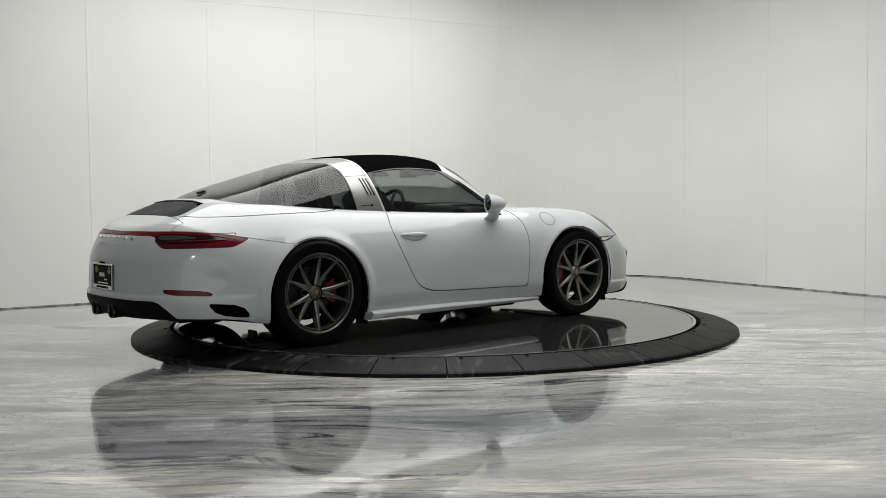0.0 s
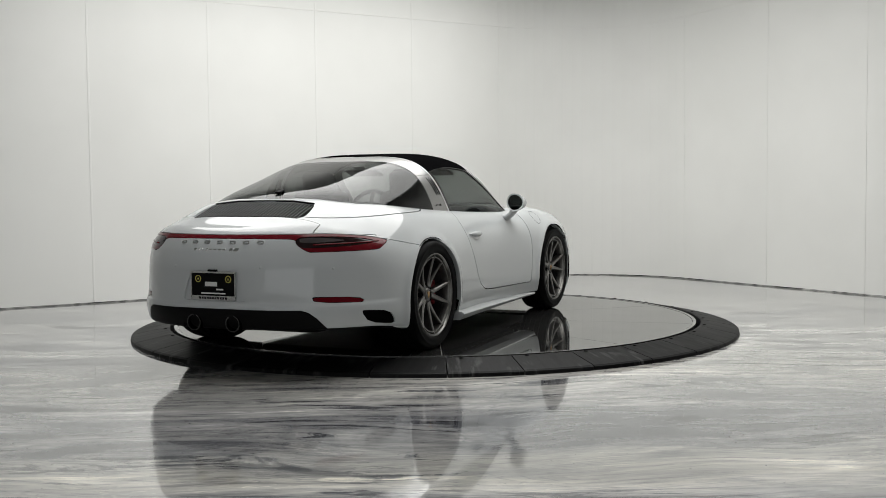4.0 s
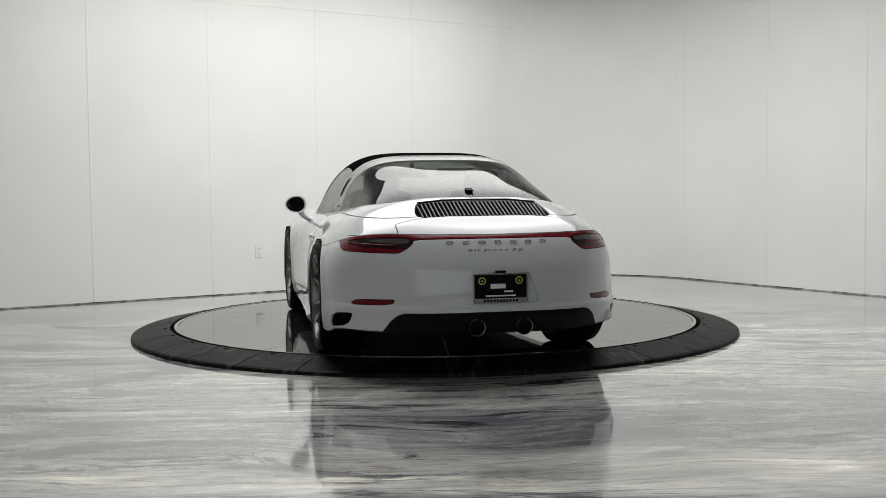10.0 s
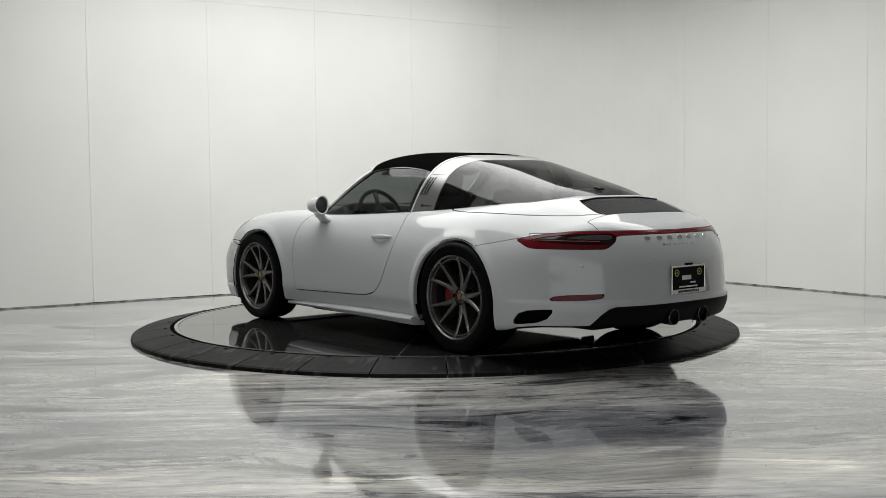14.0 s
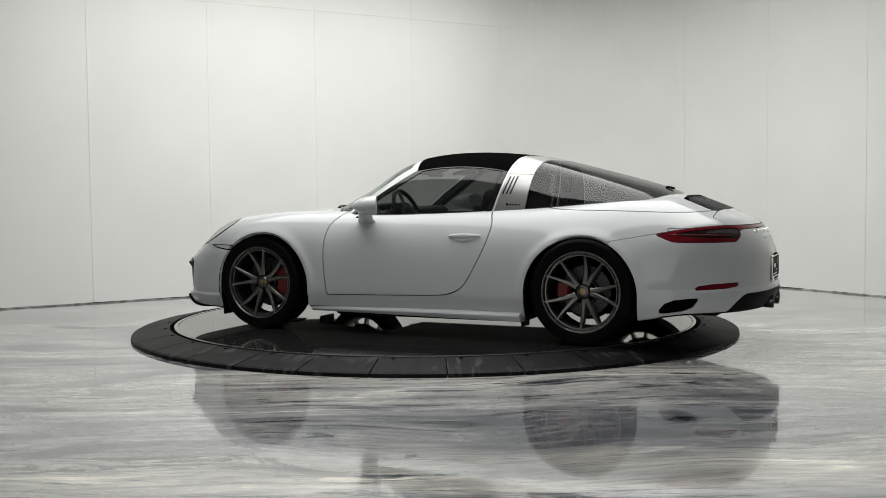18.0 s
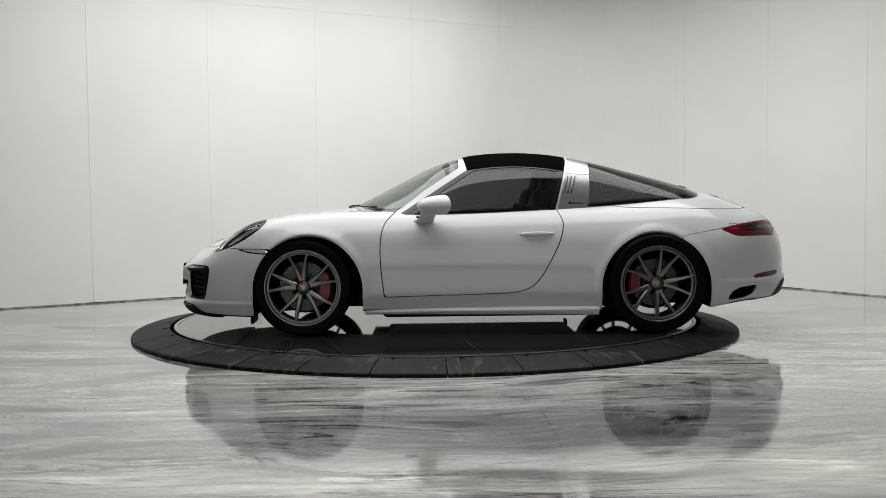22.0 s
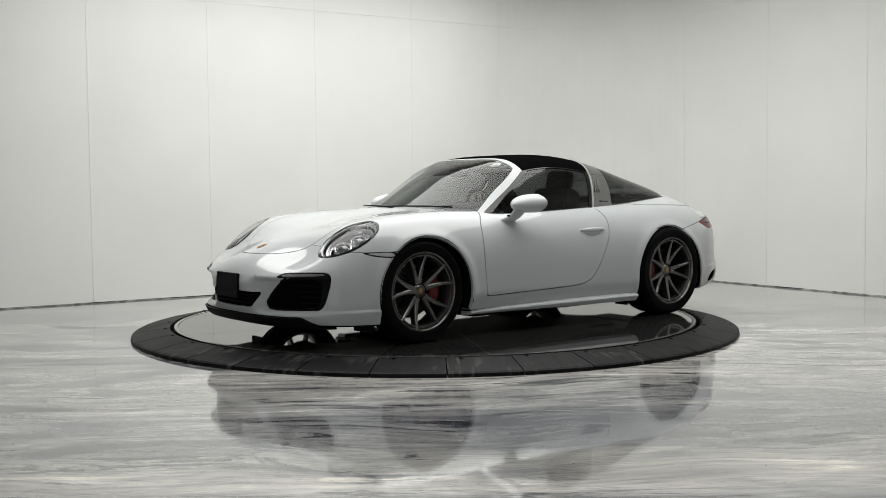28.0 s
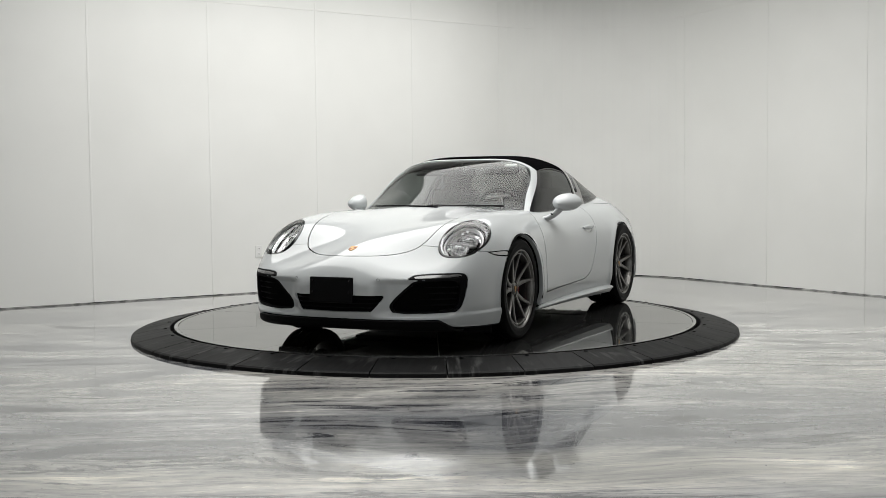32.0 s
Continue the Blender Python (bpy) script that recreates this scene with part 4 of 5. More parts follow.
for side in (1, -1):
    build_wheel(1.225, side, True, 206 if side > 0 else 78)
    build_wheel(-1.225, side, False, 248.5 if side > 0 else 70)
    for cx in (1.19, -1.215):
        prof = [(0.388, 0.0), (0.392, -0.34)]
        m = Matrix.Translation((cx, side * 0.885, 0.32)) @ Matrix.Rotation(radians(-90 * side), 4, "X")
        a0, a1 = (math.pi * 0.93, math.pi * 2.07) if side > 0 else (-0.07 * math.pi, math.pi * 1.07)
        turned("arch_liner", prof, void_black, car, m, 32, "", a0, a1)
        v, f = lathe([(0.10, -0.33), (0.392, -0.33)], 32, m, a0, a1)
        mesh_object("inner_arch", v, f, void_black, car)

# underside
for nm, dims, at in (("exhaust_box", (0.34, 1.05, 0.15), (-1.86, 0, 0.255)), ("floor_pan", (1.46, 1.44, 0.055), (-0.05, 0, 0.138)), ("gearbox", (0.5, 0.4, 0.14), (-1.1, 0, 0.22)), ("front_carrier", (0.45, 0.75, 0.08), (1.3, 0, 0.20))):
    part(nm, box_bm(*dims, Matrix.Translation(at), 0.025), trim_black, car)
for side in (1, -1):
    for cx in (1.225, -1.225):
        v, f = tube([(cx - 0.12, side * 0.35, 0.20), (cx - 0.02, side * 0.60, 0.19), (cx, side * 0.72, 0.20)], 0.022)
        mesh_object("wishbone", v, f, trim_black, car, "", True)
    part("air_deflector", box_bm(0.02, 0.22, 0.075, Matrix.Translation((1.585, side * 0.70, 0.125)), 0.004), trim_black, car)
    part("air_deflector", box_bm(0.02, 0.12, 0.05, Matrix.Translation((-0.80, side * 0.76, 0.120)), 0.004), trim_black, car)


# ---- sill blades ----
def sill_blade(side):
    rows = 24
    sec = [(-0.10, 0.205), (-0.016, 0.192), (-0.003, 0.184), (0.0, 0.176), (-0.006, 0.168), (-0.03, 0.158), (-0.12, 0.152)]
    verts, faces, k = [], [], len(sec)
    for i in range(rows + 1):
        t = i / rows
        x = 0.80 - 1.615 * t
        outer = 0.846 + 0.074 * t ** 1.5 + 0.004
        lift = 0.010 * t
        for a, b in sec:
            verts.append((x, side * (outer + a), b - 0.012 + lift * (1 if b > 0.16 else -1)))
    for i in range(rows):
        for j in range(k - 1):
            q = (i * k + j, i * k + j + 1, (i + 1) * k + j + 1, (i + 1) * k + j)
            faces.append(q if side > 0 else q[::-1])
    faces += [tuple(range(k)), tuple(range(rows * k, (rows + 1) * k))[::-1]]
    ob = mesh_object("sill_blade", verts, faces, paint, car, "", True)
    ob.data.set_sharp_from_angle(angle=radians(30))


for side in (1, -1):
    sill_blade(side)


# ---- surface finders ----
def top_of(x, y):
    """Height of the body's upper surface."""
    z = np.linspace(1.05, 0.3, 400)
    v = body(np.full(400, x), np.full(400, y), z)
    i = int(np.argmax(v < 0))
    return float(z[i])


def side_of(x, z, fn=None):
    """Half width of a surface at a place."""
    y = np.linspace(1.05, 0.2, 600)
    v = (fn or body)(np.full(600, x), y, np.full(600, z))
    return float(y[int(np.argmax(v < 0))])


def end_of(y, z, way):
    """The nose (way 1) or tail (way -1) of the body."""
    x = np.linspace(2.4 * way, 1.2 * way, 800)
    v = body(x, np.full(800, y), np.full(800, z))
    return float(x[int(np.argmax(v < 0))])


def facing(p, fn=None):
    """Frame whose z points out of the surface at p and whose x lies level."""
    n = Vector(slope_of(fn or body, np.array([p]))[0]).normalized()
    x = Vector((0, 0, 1)).cross(n)
    x = x.normalized() if x.length > 1e-4 else Vector((0, 1, 0))
    y = n.cross(x)
    m = Matrix((x, y, n)).transposed().to_4x4()
    return Matrix.Translation(p) @ m


# ---- rear details ----
def rear_details():
    slat_me = None
    n = 31
    for i in range(n):
        y = -0.365 + 0.73 * i / (n - 1)
        x0, x1 = -1.775 - 0.03 * (abs(y) / 0.37) ** 4, -1.985
        z0, z1 = top_of(x0, y), top_of(x1, y)
        a = Vector((x0, y, z0 - 0.009))
        b = Vector((x1, y, z1 - 0.009))
        d = (b - a)
        m = Matrix.Translation((a + b) / 2) @ d.to_track_quat("X", "Z").to_matrix().to_4x4()
        if slat_me is None:
            ob = part("grille_slat", box_bm(1.0, 0.0085, 0.02, bevel=0.002, segments=1), slat_grey, car)
            slat_me = ob.data
        else:
            ob = new("grille_slat", slat_me)
            ob.parent = car
        ob.matrix_local = m @ Matrix.Diagonal((d.length, 1, 1, 1))
    # grille surround lip and high lamp block at the foot of the glass
    v, f = tube([(-1.772, -0.36, top_of(-1.772, 0.36) + 0.001), (-1.760, -0.2, top_of(-1.76, 0.2) + 0.002), (-1.757, 0, top_of(-1.757, 0) + 0.002), (-1.760, 0.2, top_of(-1.76, 0.2) + 0.002), (-1.772, 0.36, top_of(-1.772, 0.36) + 0.001)], 0.006)
    mesh_object("grille_trim", v, f, trim_black, car, "", True)
    part("washer_block", box_bm(0.06, 0.045, 0.014, Matrix.Translation((-1.60, 0.0, 1.006)) @ Matrix.Rotation(radians(-15), 4, "Y"), 0.008, 3), trim_black, car, "small black block at the foot of the rear glass")
    # lettering as plain outlined blocks and slanted bars
    for i in range(7):
        y = 0.267 - 0.089 * i
        z = 0.716
        q = facing((end_of(y, z, -1), y, z))
        bm = bmesh.new()
        loops = []
        for hx, hy, h in ((0.0205, 0.0115, 0.0), (0.0195, 0.0105, 0.004), (0.0135, 0.0050, 0.004), (0.0130, 0.0045, 0.0)):
            c = min(0.006, hy * 0.6)
            ring = [(hx - c, hy), (-hx + c, hy), (-hx, hy - c), (-hx, -hy + c), (-hx + c, -hy), (hx - c, -hy), (hx, -hy + c), (hx, hy - c)]
            loops.append([bm.verts.new(q @ Vector((u, v, h))) for u, v in ring])
        for la, lb in zip(loops, loops[1:]):
            for j in range(8):
                bm.faces.new((la[j], la[(j + 1) % 8], lb[(j + 1) % 8], lb[j]))
        part("letter_block", bm, badge_silver, car)
    lean = Matrix(((1, 0.35, 0, 0), (0, 1, 0, 0), (0, 0, 1, 0), (0, 0, 0, 1)))
    for i, (y, w, h) in enumerate(((0.160, .024, .017), (0.133, .009, .019), (0.114, .009, .019), (0.076, .012, .020), (0.052, .024, .010), (0.020, .022, .010), (-0.012, .020, .012), (-0.044, .022, .010), (-0.092, .024, .019), (-0.126, .030, .021))):
        z = 0.676
        x = end_of(y, z, -1)
        part("script_bar", box_bm(w, h, 0.005, facing((x, y, z)) @ lean, 0.002, 1), badge_silver, car)
    # red light bars across the dark tail lamp cores
    for side in (1, -1):
        pts = []
        for i in range(13):
            y, z = 0.55 + 0.24 * i / 12, 0.702 + 0.009 * i / 12
            pts.append((end_of(y, z, -1) + 0.0015, side * y, z))
        v, f = tube(pts, 0.0042, 6)
        mesh_object("tail_light_bar", v, f, red_lens, car, "thin red bar in the tail light", True)
    for y, z in ((0.297, 0.577), (-0.297, 0.577), (0.655, 0.567), (-0.655, 0.567)):
        x = end_of(y, z, -1)
        v, f = lathe([(0.0005, 0.0015), (0.008, 0.0015), (0.0085, -0.001), (0.0105, 0.0), (0.0115, 0.001), (0.012, -0.002)], 20, facing((x, y, z)))
        mesh_object("park_sensor", v, f, paint, car, "", True)
        v, f = lathe([(0.0088, 0.0006), (0.0102, 0.0006)], 20, facing((x, y, z)))
        mesh_object("sensor_ring", v, f, trim_black, car)
    # number plate
    px = end_of(0, 0.47, -1) + 0.009
    pm = Matrix.Translation((px - 0.003, 0.003, 0.471)) @ Matrix.Rotation(radians(-90), 4, "Y") @ Matrix.Rotation(radians(-90), 4, "Z")
    # plate frame: x to the car's right, y up, z backwards
    plate = part("number_plate", box_bm(0.300, 0.152, 0.004, pm, 0.001, 1), trim_black, car, "dark dealer plate in a narrow frame")
    for nm, dims, at in (("plate_frame", (0.312, 0.012, 0.010), (0, 0.076, 0.002)), ("plate_frame", (0.312, 0.026, 0.010), (0, -0.072, 0.002)), ("plate_frame", (0.008, 0.150, 0.010), (0.152, 0, 0.002)), ("plate_frame", (0.008, 0.150, 0.010), (-0.152, 0, 0.002))):
        part(nm, box_bm(*dims, pm @ Matrix.Translation(at), 0.002, 1), plate_chrome, plate)
    yellow = material("plate_emblem", (0.55, 0.50, 0.10), 0.5)
    for x in (-0.105, 0.105):
        v, f = lathe([(0.015, 0.003), (0.021, 0.003), (0.021, 0.002)], 24, pm @ Matrix.Translation((x, 0.038, 0)))
        mesh_object("emblem", v, f, yellow, plate, "yellow ring emblem")
        v, f = lathe([(0.0005, 0.003), (0.009, 0.003), (0.009, 0.002)], 3, pm @ Matrix.Translation((x, 0.037, 0)) @ Matrix.Rotation(radians(90), 4, "Z"))
        mesh_object("emblem_core", v, f, yellow, plate)
    for x, y, w, h in ((-0.015, 0.008, 0.085, 0.026), (0.045, -0.022, 0.05, 0.009), (0.0, -0.045, 0.17, 0.008)):
        part("text_bar", box_bm(w, h, 0.001, pm @ Matrix.Translation((x, y, 0.0028))), white_plain, plate)
    for i in range(11):
        w = 0.012
        part("text_bar", box_bm(w, 0.013, 0.001, pm @ Matrix.Translation((-0.09 + 0.018 * i, -0.072, 0.0075))), trim_black, plate)
    part("plate_lamp", box_bm(0.06, 0.010, 0.03, pm @ Matrix.Translation((0.0, 0.088, 0.0)), 0.003), trim_black, car)
    # exhaust tips
    for y in (0.140, -0.130):
        m = Matrix.Translation((-2.312, y, 0.255)) @ Matrix.Rotation(radians(-90), 4, "Y") @ Matrix.Diagonal((0.9, 0.9, 1, 1))
        turned("exhaust_tip", [(0.048, -0.18), (0.054, -0.02), (0.0555, -0.004), (0.053, 0.003), (0.047, 0.002), (0.043, -0.006), (0.042, -0.12)], dark_chrome, car, m, 36, "dark chrome exhaust tip")
        turned("exhaust_bore", [(0.0005, -0.11), (0.046, -0.11)], void_black, car, m, 24)
    for side in (1, -1):
        part("valance_fin", box_bm(0.05, 0.012, 0.055, Matrix.Translation((-2.255, side * 0.235, 0.25)), 0.004), trim_black, car)


rear_details()


# ---- front and side details ----
def lamp_frame(side):
    """Frame of a head lamp: x along the oval, y across, z out of it."""
    c = Vector(LAMP_C)
    u, v, n = Vector(LAMP_U), Vector(LAMP_V), Vector(LAMP_N)
    m = Matrix((u, v, n)).transposed().to_4x4()
    m = Matrix.Translation(c) @ m
    if side < 0:
        m = Matrix.Diagonal((1, -1, 1, 1)) @ m
    return m


lamp_bowl = material("lamp_bowl", (0.80, 0.80, 0.81), 0.12, 1.0)
lamp_satin = material("lamp_satin", (0.50, 0.50, 0.51), 0.30, 0.8)
lamp_white = material("lamp_reflector", (0.88, 0.88, 0.89), 0.1, 0.7)


def head_lamp(side):
    m = lamp_frame(side)
    oval = Matrix.Diagonal((1.0, 0.61, 1.0, 1))
    v, f = lathe([(0.0005, -0.085), (0.08, -0.082), (0.15, -0.065), (0.195, -0.035), (0.212, -0.002)], 40, m @ oval)
    mesh_object("lamp_bowl", v, f, lamp_bowl, car, "", True)
    v, f = lathe([(0.188, -0.020), (0.192, -0.012), (0.199, -0.009), (0.205, -0.012)], 48, m @ oval)
    mesh_object("lamp_ring", v, f, lamp_satin, car, "satin silver lamp ring", True)
    v, f = lathe([(0.172, -0.034), (0.178, -0.024), (0.189, -0.020)], 48, m @ oval)
    mesh_object("lamp_groove", v, f, void_black, car, "black inner lamp ring", True)
    v, f = lathe([(0.150, -0.048), (0.160, -0.036), (0.173, -0.033)], 48, m @ oval)
    mesh_object("lamp_guide", v, f, lamp_satin, car, "curved light guide inside the lamp", True)
    for u, w, r in ((0.052, -0.006, 0.046), (-0.058, 0.010, 0.042)):
        q = m @ Matrix.Translation((u, w, -0.040))
        turned("lamp_bezel", [(r * 1.35, -0.035), (r * 1.32, 0.0), (r * 1.15, 0.006), (r, 0.0), (r * 0.97, -0.02)], lamp_white, car, q, 28)
        turned("lamp_shroud", [(r * 1.36, -0.020), (r * 1.66, -0.016), (r * 1.72, -0.040)], void_black, car, q, 28)
        v, f = lathe([(0.0005, 0.016), (r * 0.45, 0.012), (r * 0.8, 0.002), (r * 0.97, -0.012)], 28, q)
        mesh_object("lamp_lens", v, f, glass_lens, car, "", True)
        v, f = lathe([(0.0005, -0.012), (r * 0.96, -0.013)], 20, q)
        mesh_object("lamp_back", v, f, lamp_bowl, car)
    for a in (35, 145, 215, 325):
        q = m @ Matrix.Translation((0.135 * math.cos(radians(a)), 0.078 * math.sin(radians(a)), -0.038))
        part("lamp_led", box_bm(0.024, 0.016, 0.012, q, 0.004), lamp_satin, car)


glass_lens = material("lamp_lens_glass", (0.20, 0.205, 0.21), 0.03, 0.6, Coat_Weight=0.6)
for side in (1, -1):
    head_lamp(side)


def mirror(side):
    """Door mirror: a domed shell on a short foot, with a dark reflecting glass at its back."""
    n, k = 28, 16
    verts, faces = [], []
    c = Vector((0.320, 0.893, 0.904))
    for i in range(k + 1):
        t = i / k  # from the rear rim to the rounded front
        x = -0.080 + 0.195 * t
        s = max(0.0, 1 - t ** 2.6) ** 0.5
        for j in range(n):
            a = 2 * math.pi * j / n
            ca, sa = math.cos(a), math.sin(a)
            yy = 0.084 * ca * s
            zz = 0.066 * sa * (s ** 1.1) * (1 - 0.12 * ca)
            xx = x - 0.040 * ca * (1 - t ** 1.5)
            verts.append((c.x + xx, side * (c.y + yy - 0.022 * t), c.z + zz - 0.008 * t))
    for i in range(k):
        for j in range(n):
            q = (i * n + j, i * n + (j + 1) % n, (i + 1) * n + (j + 1) % n, (i + 1) * n + j)
            faces.append(q if side < 0 else q[::-1])
    shell = mesh_object("door_mirror", verts, faces, paint, car, "white door mirror on a short foot", True)
    rim = [Vector(verts[j]) for j in range(n)]
    mid = sum(rim, Vector()) / n
    gv = [mid + (p - mid) * 0.88 + Vector((0.006, 0, 0)) for p in rim]
    mesh_object("mirror_glass", gv, [tuple(range(n))], mirror_dark, shell, "dark mirror glass")
    bv = [mid + (p - mid) * 1.002 for p in rim] + [mid + (p - mid) * 0.86 + Vector((0.003, 0, 0)) for p in rim]
    mesh_object("mirror_rim", bv, [(j, (j + 1) % n, n + (j + 1) % n, n + j) for j in range(n)], paint, shell)
    foot = bmesh.new()
    rows = []
    for x, y, z, w, h in ((0.392, 0.748, 0.783, 0.078, 0.020), (0.380, 0.785, 0.793, 0.064, 0.017), (0.366, 0.815, 0.812, 0.056, 0.017), (0.354, 0.842, 0.840, 0.056, 0.020), (0.344, 0.872, 0.884, 0.060, 0.024)):
        rows.append([foot.verts.new((x + w * math.cos(a), side * (y - 0.7 * h * math.sin(a)), z + h * math.sin(a))) for a in [2 * math.pi * j / 16 for j in range(16)]])
    for a, b in zip(rows, rows[1:]):
        for j in range(16):
            q = (a[j], a[(j + 1) % 16], b[(j + 1) % 16], b[j])
            foot.faces.new(q if side < 0 else q[::-1])
    part("mirror_foot", foot, paint, shell, "", True)
    part("foot_slot", box_bm(0.030, 0.014, 0.010, Matrix.Translation((0.425, side * 0.818, 0.818)) @ Matrix.Rotation(radians(-side * 35), 4, "X"), 0.004, 2), void_black, shell)


mirror_dark = material("mirror_glass", (0.55, 0.56, 0.56), 0.02, 1.0)
for side in (1, -1):
    mirror(side)


def door_handle(side, door):
    n = 16
    verts, faces = [], []
    for i in range(n + 1):
        t = i / n
        x = -0.276 - 0.240 * t
        bulge = 0.020 * math.sin(math.pi * min(1, max(0, t))) ** 0.5
        h = 0.0175 * (0.12 + 0.88 * math.sin(math.pi * t) ** 0.55)
        w = 0.010 * (0.4 + 0.6 * math.sin(math.pi * t) ** 0.4)
        for j in range(12):
            a = 2 * math.pi * j / 12
            verts.append((x, side * (side_of(x, 0.69) + bulge + w * math.cos(a)), 0.692 + 0.004 * t + h * math.sin(a)))
    for i in range(n):
        for j in range(12):
            q = (i * 12 + j, i * 12 + (j + 1) % 12, (i + 1) * 12 + (j + 1) % 12, (i + 1) * 12 + j)
            faces.append(q if side > 0 else q[::-1])
    faces += [tuple(range(12))[::-1], tuple(range(n * 12, n * 12 + 12))]
    h = mesh_object("door_handle", verts, faces, paint, door, "", True)
    m = facing((-0.395, side * side_of(-0.395, 0.676), 0.676))
    v, f = lathe([(0.0005, 0.0015), (0.6, 0.0012), (0.97, 0.001), (1.0, -0.002)], 28, m @ Matrix.Diagonal((0.074, 0.027, 1, 1)))
    mesh_object("handle_cup", v, f, cup_grey, door, "", True)


cup_grey = material("handle_cup", (0.62, 0.63, 0.64), 0.3, Coat_Weight=1.0)
for side, door in zip((1, -1), doors):
    door_handle(side, door)


def hoop_marks(side):
    for i in range(3):
        pts = []
        for j in range(5):
            t = j / 4
            x = -0.606 - 0.026 * i - 0.036 * t
            z = 0.972 + 0.118 * t
            pts.append((x, side * (side_of(x, z, cabin) + 0.0005), z))
        v, f = tube(pts, 0.0055, 6)
        mesh_object("hoop_slot", v, f, dark_chrome, car, "dark slot in the roll hoop", True)
    for i, w in enumerate((0.022, 0.018, 0.018, 0.020, 0.016)):
        x, z = -0.645 - 0.0215 * i, 0.903 - 0.0008 * i
        part("script_bar", box_bm(w * 0.8, 0.011 if i else 0.017, 0.003, facing((x, side * side_of(x, z, cabin), z), cabin), 0.001, 1), trim_black, car)
    pts = [(x, side * (side_of(x, 1.112 + 0.05 * (x + 0.6), cabin) + 0.0004), 1.112 + 0.05 * (x + 0.6)) for x in (-0.617, -0.66, -0.70, -0.74, -0.797)]
    v, f = tube(pts, 0.0016, 6)
    mesh_object("hoop_joint", v, f, trim_black, car, "", True)


for side in (1, -1):
    hoop_marks(side)


def seam_ring(name, at, r, mat, wide=0.0022):
    m = facing(at)
    n = 40
    v, f = [], []
    for i in range(n):
        a = 2 * math.pi * i / n
        for rr in (r - wide, r + wide):
            p = m @ Vector((rr * math.cos(a), rr * math.sin(a), 0))
            p = Vector(settle(body, np.array([p]), 3)[0])
            q = Vector(slope_of(body, np.array([p]))[0]).normalized()
            v.append(p + q * 0.0008)
    for i in range(n):
        j = (i + 1) % n
        f.append((2 * i, 2 * i + 1, 2 * j + 1, 2 * j))
    return mesh_object(name, v, f, mat, car)


seam_ring("fuel_flap_seam", (0.94, -side_of(0.94, 0.775), 0.775), 0.066, trim_black)


